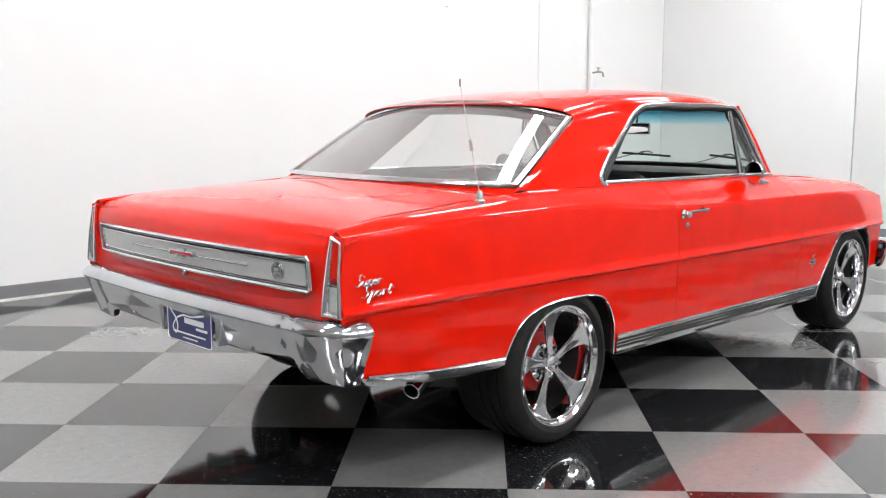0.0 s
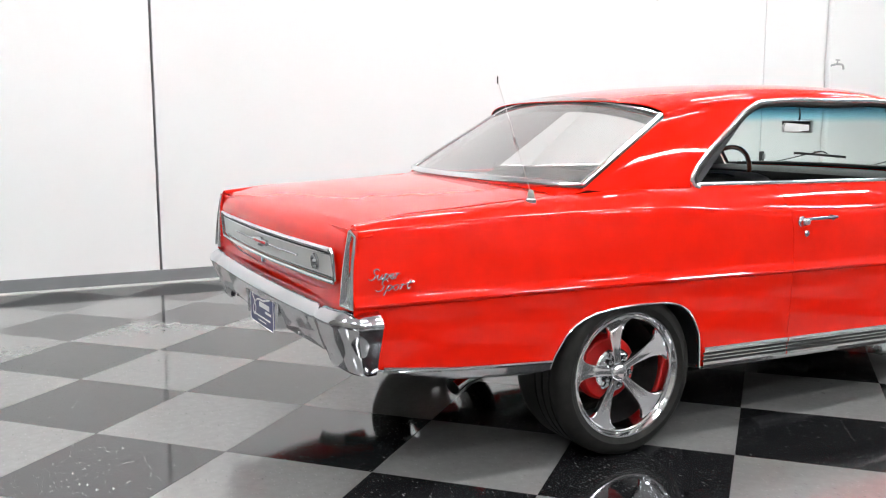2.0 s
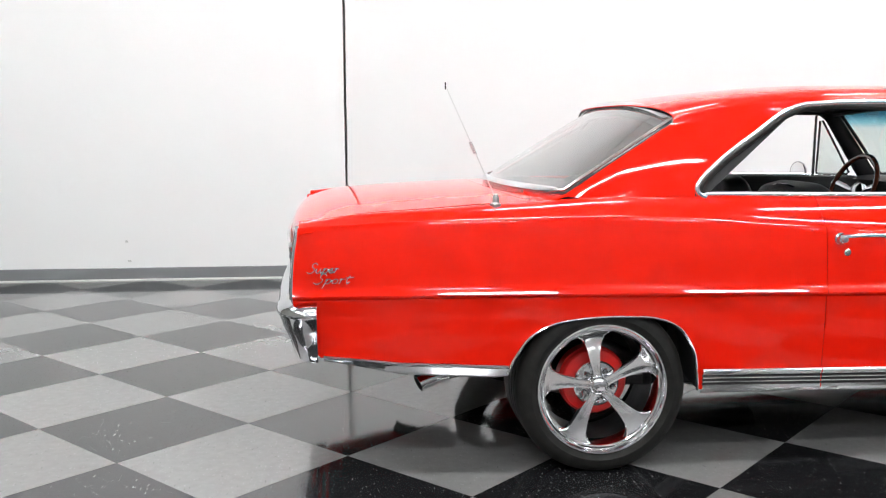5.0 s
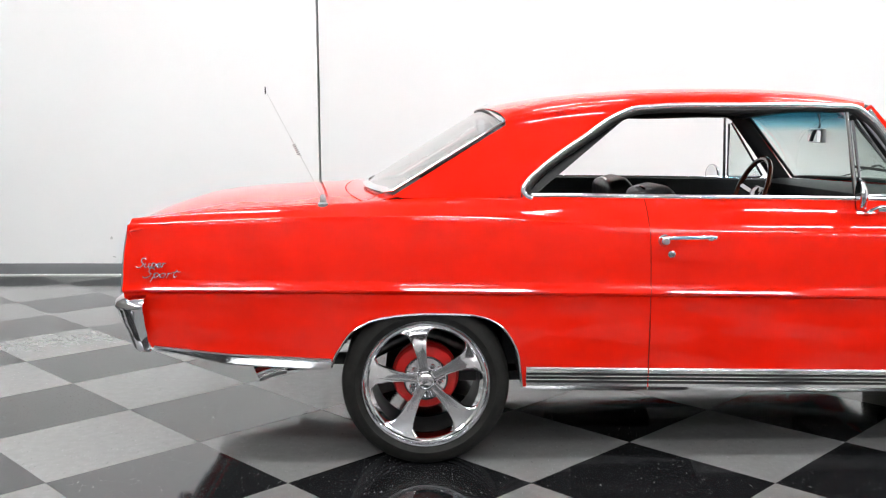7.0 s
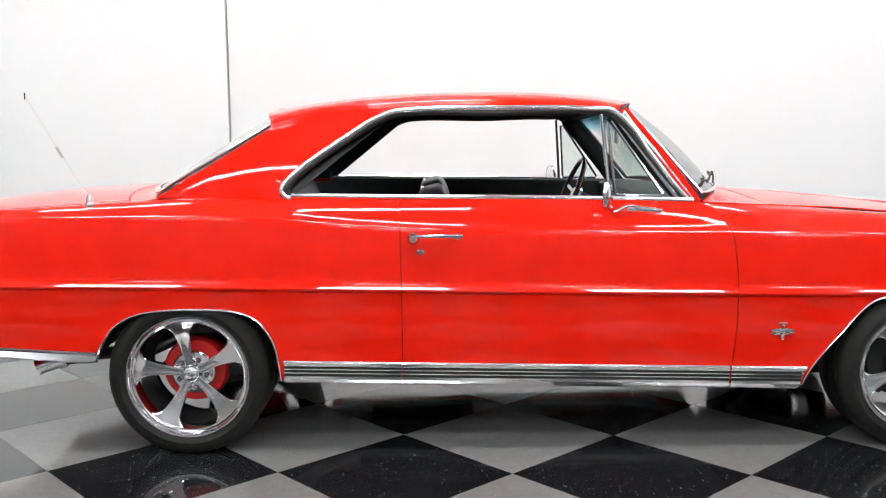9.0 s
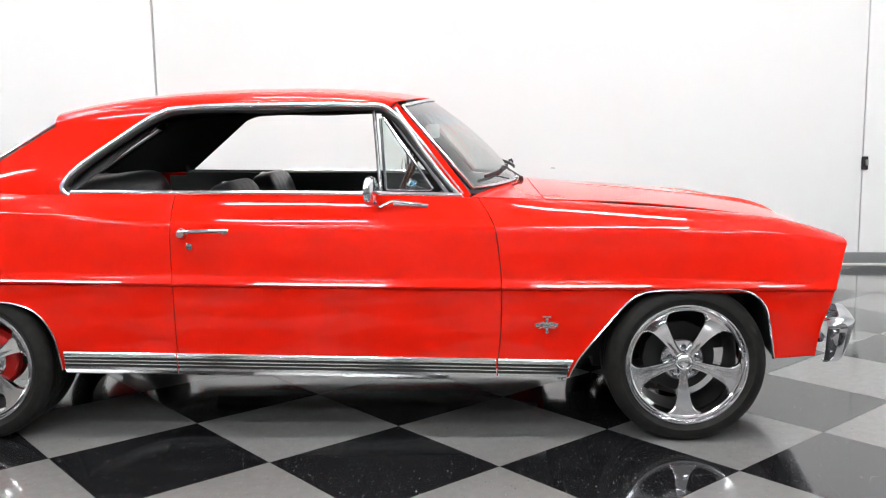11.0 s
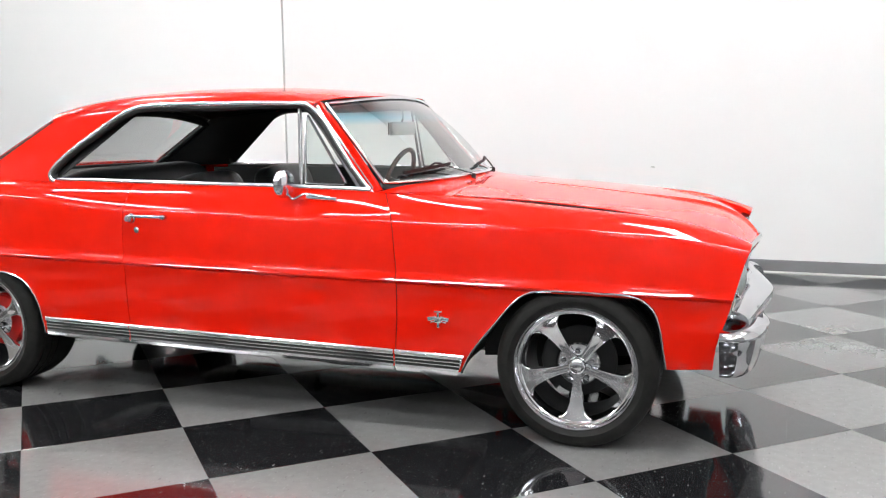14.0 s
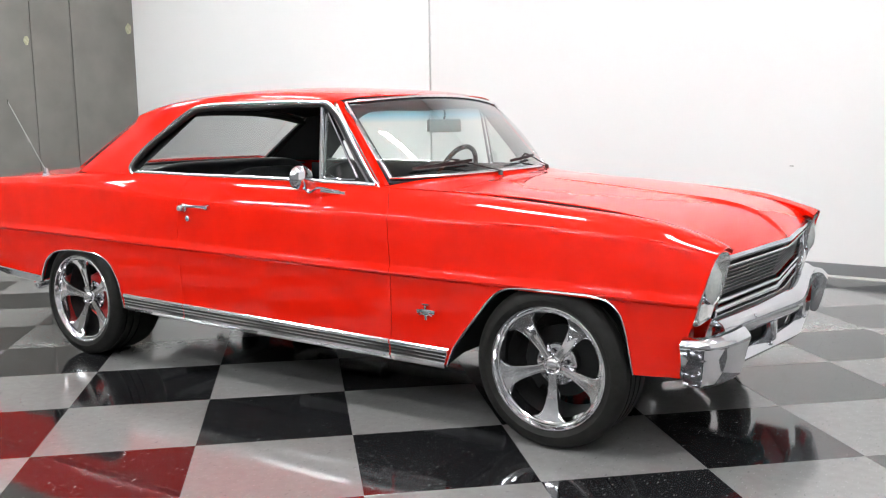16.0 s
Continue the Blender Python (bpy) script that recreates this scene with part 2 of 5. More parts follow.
def smooth_path(pts, n):
    """n points evenly along a rounded line through pts."""
    p = np.array(pts, float)
    d = np.r_[0, np.cumsum(np.linalg.norm(np.diff(p, axis=0), axis=1))]
    t = np.gradient(p, d, axis=0)
    out = []
    for s in np.linspace(0, d[-1], n):
        k = min(len(d) - 2, max(0, int(np.searchsorted(d, s) - 1)))
        h = d[k + 1] - d[k]
        u = (s - d[k]) / h
        out.append(p[k] * (2 * u**3 - 3 * u**2 + 1) + h * t[k] * (u**3 - 2 * u**2 + u) + p[k + 1] * (-2 * u**3 + 3 * u**2) + h * t[k + 1] * (u**3 - u**2))
    return [Vector(q) for q in out]


def add_sweep(bm, path, prof, up=(0, 0, 1), closed=False, cap=True):
    """A profile of (side, up) pairs along a path; up is held as near as can be."""
    rows, n = [], len(path)
    path = [Vector(p) for p in path]
    for i, p in enumerate(path):
        a = path[(i - 1) % n] if closed or i else p
        b = path[(i + 1) % n] if closed or i < n - 1 else p
        t = (b - a).normalized()
        u = Vector(up if not callable(up) else up(i))
        sd = t.cross(u).normalized()
        u = sd.cross(t).normalized()
        rows.append([p + sd * q[0] + u * q[1] for q in prof])
    vs = add_grid(bm, rows, close_u=closed, close_v=True)
    if cap and not closed:
        bm.faces.new(vs[0])
        bm.faces.new(vs[-1])


def sweep(path, prof, up=(0, 0, 1), closed=False):
    bm = bmesh.new()
    add_sweep(bm, path, prof, up, closed)
    return bm


def ring(a, b=None, n=10):
    b = a if b is None else b
    return [(a * math.cos(2 * math.pi * k / n), b * math.sin(2 * math.pi * k / n)) for k in range(n)]


def add_lathe(bm, prof, n=48, axis="y", c=(0, 0, 0), closed=False, start=0.0):
    rows = []
    for k in range(n):
        a = start + 2 * math.pi * k / n
        ca, sa = math.cos(a), math.sin(a)
        if axis == "y":
            rows.append([Vector((c[0] + r * ca, c[1] + h, c[2] + r * sa)) for r, h in prof])
        elif axis == "x":
            rows.append([Vector((c[0] + h, c[1] + r * ca, c[2] + r * sa)) for r, h in prof])
        else:
            rows.append([Vector((c[0] + r * ca, c[1] + r * sa, c[2] + h)) for r, h in prof])
    add_grid(bm, rows, close_u=True, close_v=closed)


def lathe(prof, n=48, axis="y", c=(0, 0, 0), closed=False):
    bm = bmesh.new()
    add_lathe(bm, prof, n, axis, c, closed)
    bmesh.ops.remove_doubles(bm, verts=bm.verts, dist=1e-5)
    return bm


def curve(*knots):
    """A smooth function through (x, value) knots, level in slope past the ends."""
    xs = np.array([k[0] for k in knots], float)
    ys = np.array([k[1] for k in knots], float)
    g = np.gradient(ys, xs)
    for i in range(1, len(xs) - 1):
        if (ys[i] - ys[i - 1]) * (ys[i + 1] - ys[i]) <= 0:
            g[i] = 0

    def f(x):
        if x <= xs[0]:
            return float(ys[0] + g[0] * (x - xs[0]))
        if x >= xs[-1]:
            return float(ys[-1] + g[-1] * (x - xs[-1]))
        k = int(np.searchsorted(xs, x) - 1)
        h = xs[k + 1] - xs[k]
        u = (x - xs[k]) / h
        return float(ys[k] * (2 * u**3 - 3 * u**2 + 1) + h * g[k] * (u**3 - 2 * u**2 + u) + ys[k + 1] * (3 * u**2 - 2 * u**3) + h * g[k + 1] * (u**3 - u**2))

    return f


def thing(name, label, category, group=""):
    e = new(name)
    e.empty_display_size = 0.2
    return tagged(e, label, category, group)


# ---- the room ----
TURN_ROOM = -2.21
ROOM = pose(-0.006, 3.696, 0, 0, 0, TURN_ROOM)
X0, X1, Y0, HIGH = -5.47, 7.6, -12.6, 4.6
TILE = 0.6048
LATTICE = pose(0.370, -1.043, 0, 0, 0, 42.64)


def wall(name, a, b, mat, label, thick=0.18, base=True, cuts=(), gaps=None):
    """A wall from a to b in the room's plan, its face on the left of that way; seams are open joints between its panels."""
    a, b = Vector((*a, 0)), Vector((*b, 0))
    d = (b - a).normalized()
    nrm = Vector((-d.y, d.x, 0))
    bm = bmesh.new()
    stops = [0.0] + sorted(cuts) + [(b - a).length]
    for s0, s1 in zip(stops[:-1], stops[1:]):
        wide = gaps or {}
        lo, hi = s0 + (wide.get(s0, 0.006) if s0 else 0), s1 - (wide.get(s1, 0.006) if s1 < stops[-1] else 0)
        mid = a + d * (lo + hi) / 2 - nrm * thick / 2 + Vector((0, 0, HIGH / 2))
        add_box(bm, mid, (hi - lo, thick, HIGH), 0.003, Matrix.Rotation(math.atan2(d.y, d.x), 3, "Z"))
    add_box(bm, a + d * stops[-1] / 2 - nrm * (thick + 0.06) + Vector((0, 0, HIGH / 2)), (stops[-1], 0.1, HIGH), 0, Matrix.Rotation(math.atan2(d.y, d.x), 3, "Z"))
    ob = part(name, bm, mat)
    ob.matrix_world = ROOM
    tagged(ob, label, "wall", kind="structure")
    if base:
        bb = sweep([a + d * 0.02, b - d * 0.02], [(0, 0), (-0.013, 0), (-0.013, 0.080), (-0.009, 0.098), (0, 0.102)], up=(0, 0, 1))
        o2 = part("baseboard", bb, BASEBOARD)
        o2.matrix_world = ROOM
        tagged(o2, "dark grey rubber baseboard along the wall", "baseboard", kind="structure")
        st = sweep([a + d * 0.02 + nrm * 0.013, b - d * 0.02 + nrm * 0.013], [(0, 0.0), (-0.035, 0), (-0.035, 0.006), (-0.004, 0.012), (0, 0.012)])
        o3 = part("trim", st, STRIP)
        o3.matrix_world = ROOM
        tagged(o3, "pale floor strip at the foot of the baseboard", "trim", kind="structure")
    return ob


def room():
    wall("wall_north", (X1, 0), (X0, 0), WALL, "smooth white studio wall with dark vertical panel joints", cuts=(X1 - 5.222, X1 + 0.814), gaps={X1 - 5.222: 0.005, X1 + 0.814: 0.010})
    wall("wall_west", (X0, 0), (X0, Y0), WALL_GREY, "grey panelled wall with vertical joints", cuts=(0.87, 1.38, 2.3, 3.3))
    # unseen closing wall, dark so the car's side reflects little white
    wall("wall_south", (X0, Y0), (X1, Y0), WALL_DARK, "unseen dark grey wall added to keep reflections dark")
    wall("wall_east", (X1, -5.6), (X1, 0), WALL, "white studio wall with a dark vertical joint", cuts=(5.6 - 2.455,))
    # unseen rest of the east side, darkened for the door's reflections
    wall("wall_southeast", (X1, Y0), (X1, -5.6), WALL_DARK, "unseen dark grey wall added to keep reflections dark")
    c = part("ceiling", box(((X0 + X1) / 2, Y0 / 2, HIGH + 0.1), (X1 - X0 + 0.5, -Y0 + 0.5, 0.2)), CEIL)
    c.matrix_world = ROOM
    tagged(c, "pale painted ceiling", "ceiling", kind="structure")


def ceiling_lights():
    first = thing("ceiling_light", "long white fluorescent ceiling light with a glowing diffuser", "lamp", "ceiling lights")
    part("frame", sweep([(-0.64, 0, 0), (0.64, 0, 0)], [(-0.13, 0), (-0.13, -0.05), (-0.11, -0.05), (-0.10, -0.03), (0.10, -0.03), (0.11, -0.05), (0.13, -0.05), (0.13, 0)]), CEIL, first)
    part("diffuser", box((0, 0, -0.042), (1.22, 0.19, 0.02), 0.004), LAMP_GLOW, first)
    spots = [(x, y) for y in (-2.6, -5.4, -8.2, -11.0) for x in (-4.3, -1.7, 0.9, 3.5, 6.1)]
    for k, (x, y) in enumerate(spots):
        m = ROOM @ pose(x, y, HIGH)
        if k == 0:
            first.matrix_basis = m
        else:
            copy_thing(first, m)


# ---- the car: shared lines of its body, half widths and heights along x ----
ZC = curve((-1.06, 0.666), (-0.3, 0.659), (0.82, 0.638), (2.08, 0.615), (2.7, 0.610), (3.4, 0.597))
YC = curve((-1.06, 0.872), (-0.6, 0.880), (0.0, 0.884), (1.0, 0.882), (2.0, 0.878), (2.8, 0.876), (3.2, 0.864), (3.42, 0.842))
ZK = curve((-1.06, 0.906), (-0.55, 0.925), (0.0, 0.930), (0.35, 0.918), (0.62, 0.895), (0.95, 0.876), (1.5, 0.865), (2.1, 0.854), (2.9, 0.836), (3.2, 0.814), (3.42, 0.774))
YK = curve((-1.06, 0.842), (-0.6, 0.842), (0.0, 0.846), (0.45, 0.852), (0.9, 0.856), (2.05, 0.850), (2.8, 0.842), (3.2, 0.824), (3.42, 0.800))
YI = curve((-1.1, 0.782), (-0.6, 0.748), (-0.3, 0.733), (0.0, 0.740), (0.4, 0.756), (0.8, 0.759), (1.6, 0.754), (1.90, 0.747), (1.99, 0.740), (2.10, 0.718), (2.22, 0.682), (2.36, 0.646), (2.6, 0.630), (3.42, 0.638))
ZI = curve((-1.08, 0.908), (-0.9, 0.932), (-0.6, 0.950), (-0.25, 0.970), (0.05, 0.983), (0.4, 0.984), (0.8, 0.978), (1.6, 0.966), (1.99, 0.954), (2.15, 0.945), (2.3, 0.934), (2.5, 0.919), (2.7, 0.902), (2.92, 0.881), (3.06, 0.865), (3.2, 0.843), (3.3, 0.818), (3.40, 0.779), (3.44, 0.754))
REAR_END = curve((0.36, -0.97), (0.46, -0.985), (0.55, -1.03), (0.65, -1.072), (0.8, -1.064), (0.91, -1.046), (0.98, -1.040))
FRONT_END = curve((0.30, 3.295), (0.45, 3.315), (0.536, 3.345), (0.6, 3.362), (0.72, 3.395), (0.79, 3.418), (0.85, 3.42))
DOOR_FRONT = curve((0.25, 2.072), (0.307, 2.078), (0.45, 2.092), (0.612, 2.095), (0.75, 2.085), (0.864, 2.063), (0.936, 2.018), (0.97, 1.99))
DOOR_REAR = curve((0.25, 0.824), (0.6, 0.823), (0.98, 0.817))
ARCH_REAR = [(-0.338, 0.375), (-0.331, 0.399), (-0.30, 0.455), (-0.265, 0.502), (-0.225, 0.530), (-0.183, 0.548), (-0.10, 0.564), (-0.02, 0.570), (0.10, 0.569), (0.183, 0.563), (0.24, 0.546), (0.286, 0.516), (0.315, 0.476), (0.338, 0.428), (0.350, 0.36), (0.358, 0.29)]
ARCH_FRONT = [(2.356, 0.256), (2.389, 0.325), (2.44, 0.395), (2.498, 0.465), (2.56, 0.540), (2.60, 0.576), (2.64, 0.594), (2.70, 0.602), (2.776, 0.605), (2.9, 0.604), (3.0, 0.600), (3.05, 0.582), (3.091, 0.542), (3.112, 0.480), (3.125, 0.40), (3.137, 0.328)]
AXLE_R, AXLE_F, HUB_Z, TYRE_R = 0.005, 2.805, 0.309, 0.309


def smooth(u):
    u = min(1.0, max(0.0, u))
    return u * u * (3 - 2 * u)


def bottom(x):
    """Height of the body side's lower edge."""
    if x <= ARCH_REAR[0][0]:
        return float(np.interp(x, [-1.06, -0.967, -0.71, -0.338], [0.455, 0.446, 0.396, 0.375]))
    for arch in (ARCH_REAR, ARCH_FRONT):
        if arch[0][0] <= x <= arch[-1][0]:
            return float(np.interp(x, [a for a, _ in arch], [b for _, b in arch]))
    if x < ARCH_FRONT[0][0]:
        return float(np.interp(x, [0.358, 2.356], [0.292, 0.257]))
    return float(np.interp(x, [3.137, 3.3], [0.328, 0.335]))


def lower_y(x, z):
    """Half width of the side below the crease."""
    return YC(x) - 0.015 - 0.022 * (max(0.0, ZC(x) - z) / 0.36) ** 2


def section(x):
    """(half width, height) pairs of the right body side at x, from the lower edge to the top's inner edge."""
    zb, zc, yc, zk, yk, yi, zi = bottom(x), ZC(x), YC(x), ZK(x), YK(x), YI(x), ZI(x)
    z_low = zc - 0.011
    crown = 0.010 + 0.015 * smooth((x - 1.96) / 0.55) - 0.010 * smooth((x - 3.12) / 0.28)
    zb = min(zb, z_low - 0.004)
    pts = [(lower_y(x, zb) - 0.012, zb + 0.003), (lower_y(x, zb) - 0.004, zb)]
    for k in range(7):
        z = zb + (z_low - zb) * (0.02 + 0.98 * k / 6)
        pts.append((lower_y(x, z), z))
    pts += [(yc - 0.009, zc - 0.007), (yc - 0.002, zc - 0.002), (yc, zc + 0.005), (yc - 0.005, zc + 0.014), (yc - 0.011, zc + 0.026)]
    za, zt = zc + 0.04, zk - 0.028
    ya, yt = yc - 0.014, yk + 0.001
    for k in range(6):
        u = k / 5
        pts.append((ya + (yt - ya) * u + 0.004 * math.sin(math.pi * u), za + (zt - za) * u))
    pts += [(yk - 0.001, zk - 0.016), (yk - 0.006, zk - 0.006), (yk - 0.016, zk - 0.0005)]
    for k in range(1, 7):
        u = k / 6
        y = yk - 0.016 + (yi - yk + 0.016) * u
        pts.append((y, zk - 0.0005 + (zi - zk + 0.0005) * u + crown * math.sin(math.pi * u)))
    return pts


def stations(a, b, step=0.028, extra=()):
    xs = list(np.linspace(a, b, max(2, int((b - a) / step))))
    return sorted({round(float(x), 4) for x in xs + [e for e in extra if a < e < b]})


def side_panel(s, a, b, left_line, right_line, extra=()):
    """The body side between two end lines x(z); s: -1 right, 1 left."""
    rows = []
    for x in stations(a, b, extra=extra):
        row = []
        sec = section(x)
        wl = max(0.0, 1 - (x - a) / 0.28) ** 2
        wr = max(0.0, 1 - (b - x) / 0.28) ** 2
        for k, (y, z) in enumerate(sec):
            xw = x + wl * (left_line(z, y) - a) + wr * (right_line(z, y) - b)
            row.append(Vector((xw, s * (section(xw)[k][0] if abs(xw - x) > 0.004 else y), z)))
        rows.append(row)
    bm = bmesh.new()
    add_grid(bm, rows)
    return bm


def side_y(x, z):
    sec = section(x)[2:]
    return float(np.interp(z, [q[1] for q in sec[:24]], [q[0] for q in sec[:24]]))


def on_side(s, x, z, off=0.0):
    return Vector((x, s * (side_y(x, z) + off), z))


def wheel(x, s, rear, car):
    """One wheel: tyre, rim, five flared spokes, hub, nuts and the brake behind."""
    w = new("wheel")
    w.parent = car
    w.location = (x, s * 0.80, HUB_Z)
    w["label"] = "polished five-spoke alloy wheel with a low black tyre"
    o = s
    R = TYRE_R
    k = 1.35 if rear else 1.0
    prof = [(0.214, -0.18 * k), (0.24, -0.185 * k), (0.285, -0.180 * k), (R - 0.008, -0.165 * k), (R, -0.14 * k)]
    for g in (-0.09, -0.045, 0.0):
        prof += [(R, g - 0.006), (R - 0.007, g - 0.005), (R - 0.007, g + 0.005), (R, g + 0.006)]
    prof += [(R, 0.025), (R - 0.006, 0.045), (R - 0.02, 0.056), (0.275, 0.066), (0.258, 0.067), (0.256, 0.0655), (0.246, 0.062), (0.238, 0.056), (0.230, 0.044), (0.222, 0.03)]
    part("tyre", lathe([(r, o * h) for r, h in prof], 72), TYRE, w)
    rim = part("rim", lathe([(r, o * h) for r, h in [(0.222, 0.030), (0.229, 0.046), (0.236, 0.052), (0.238, 0.057), (0.235, 0.061), (0.229, 0.060), (0.2235, 0.050), (0.2215, 0.046), (0.215, 0.047), (0.210, 0.043), (0.206, 0.02), (0.203, -0.012)]], 72), POLISHED, w)
    part("barrel", lathe([(r, o * h) for r, h in [(0.2035, -0.010), (0.202, -0.03), (0.196, -0.06), (0.196, -0.17), (0.215, -0.175), (0.222, 0.02)]], 72), DARK_STEEL, w)
    phase = radians(99 if rear else 270)
    for k in range(5):
        a = phase + k * 2 * math.pi / 5
        rows = []
        for r, wd, d, th in ((0.030, 0.019, 0.006, 0.022), (0.055, 0.0165, 0.007, 0.022), (0.085, 0.0185, 0.008, 0.021), (0.115, 0.0225, 0.011, 0.020), (0.145, 0.0275, 0.016, 0.019), (0.170, 0.034, 0.022, 0.018), (0.188, 0.043, 0.028, 0.016), (0.199, 0.054, 0.033, 0.014), (0.210, 0.072, 0.037, 0.012)):
            row = []
            for cw, cd in (((-1, -1), (-1.0, -0.35), (-0.93, 0.0), (-0.8, 0.02), (-0.4, 0.0), (0, -0.01), (0.4, 0.0), (0.8, 0.02), (0.93, 0.0), (1.0, -0.35), (1, -1))):
                ang = a + math.asin(max(-0.95, min(0.95, cw * wd / r)))
                row.append(Vector((r * math.cos(ang), o * (d + cd * th), r * math.sin(ang))))
            rows.append(row)
        bm = bmesh.new()
        add_grid(bm, rows, close_v=True)
        part("spoke", bm, POLISHED, w, sharp=50)
    part("hub", lathe([(r, o * h) for r, h in [(0.084, -0.038), (0.084, -0.026), (0.078, -0.020), (0.060, -0.018), (0.040, -0.012), (0.036, 0.006), (0.033, 0.016), (0.024, 0.024), (0.018, 0.026), (0.010, 0.027), (0.0, 0.0275)]], 40), POLISHED, w)
    for k in range(5):
        a = phase + (k + 0.5) * 2 * math.pi / 5
        part("lug_nut", lathe([(0.0115, o * -0.03), (0.0115, o * 0.0), (0.009, o * 0.006), (0.0, o * 0.007)], 6, c=(0.056 * math.cos(a), 0, 0.056 * math.sin(a))), CHROME, w, sharp=20)
    drum = [(0.0, -0.05), (0.08, -0.05), (0.115, -0.052), (0.121, -0.058), (0.123, -0.075), (0.127, -0.08), (0.127, -0.09), (0.123, -0.095), (0.123, -0.14), (0.0, -0.145)]
    if rear:
        part("brake_drum", lathe([(r, o * h) for r, h in drum], 48), BRAKE, w, "red-painted brake drum")
    else:
        part("brake_disc", lathe([(r, o * h) for r, h in [(0.0, -0.06), (0.07, -0.06), (0.07, -0.085), (0.139, -0.087), (0.139, -0.108), (0.0, -0.11)]], 48), DARK, w, "dark steel brake disc")
        cal = bmesh.new()
        add_lathe(cal, [(0.095, o * -0.06), (0.15, o * -0.06), (0.155, o * -0.07), (0.155, o * -0.13), (0.095, o * -0.13)], 14, start=0.0)
        bmesh.ops.delete(cal, geom=[v for v in cal.verts if v.co.x > -0.04], context="VERTS")
        part("caliper", cal, DARK, w)
    return w


# pen strokes of the script's letters: advance, lines of (x, height), small letters one high
LETTERS = {
    "S": (1.25, [[(1.15, 1.7), (0.85, 2.05), (0.40, 1.85), (0.45, 1.35), (0.85, 0.90), (0.80, 0.30), (0.30, 0.0), (-0.15, 0.30)]]),
    "u": (1.0, [[(0.0, 1.0), (0.02, 0.3), (0.28, 0.0), (0.55, 0.3), (0.62, 1.0), (0.64, 0.3), (0.80, 0.0), (1.05, 0.4)]]),
    "p": (0.95, [[(0.0, 0.7), (0.15, 1.0), (0.12, 0.0), (0.05, -0.9)], [(0.12, 0.3), (0.40, 1.0), (0.72, 0.75), (0.65, 0.2), (0.35, 0.0), (0.15, 0.15)]]),
    "e": (0.80, [[(-0.05, 0.4), (0.45, 0.60), (0.45, 0.95), (0.15, 0.90), (0.08, 0.35), (0.35, 0.0), (0.80, 0.35)]]),
    "r": (0.75, [[(0.0, 0.8), (0.15, 1.0), (0.15, 0.0)], [(0.15, 0.5), (0.38, 0.95), (0.65, 0.85)]]),
    "o": (0.90, [[(0.40, 1.0), (0.05, 0.75), (0.08, 0.2), (0.40, 0.0), (0.70, 0.35), (0.60, 0.85), (0.38, 1.0)]]),
    "t": (0.70, [[(0.35, 1.7), (0.25, 0.4), (0.42, 0.0), (0.70, 0.35)], [(-0.15, 1.15), (0.95, 1.25)]]),
}


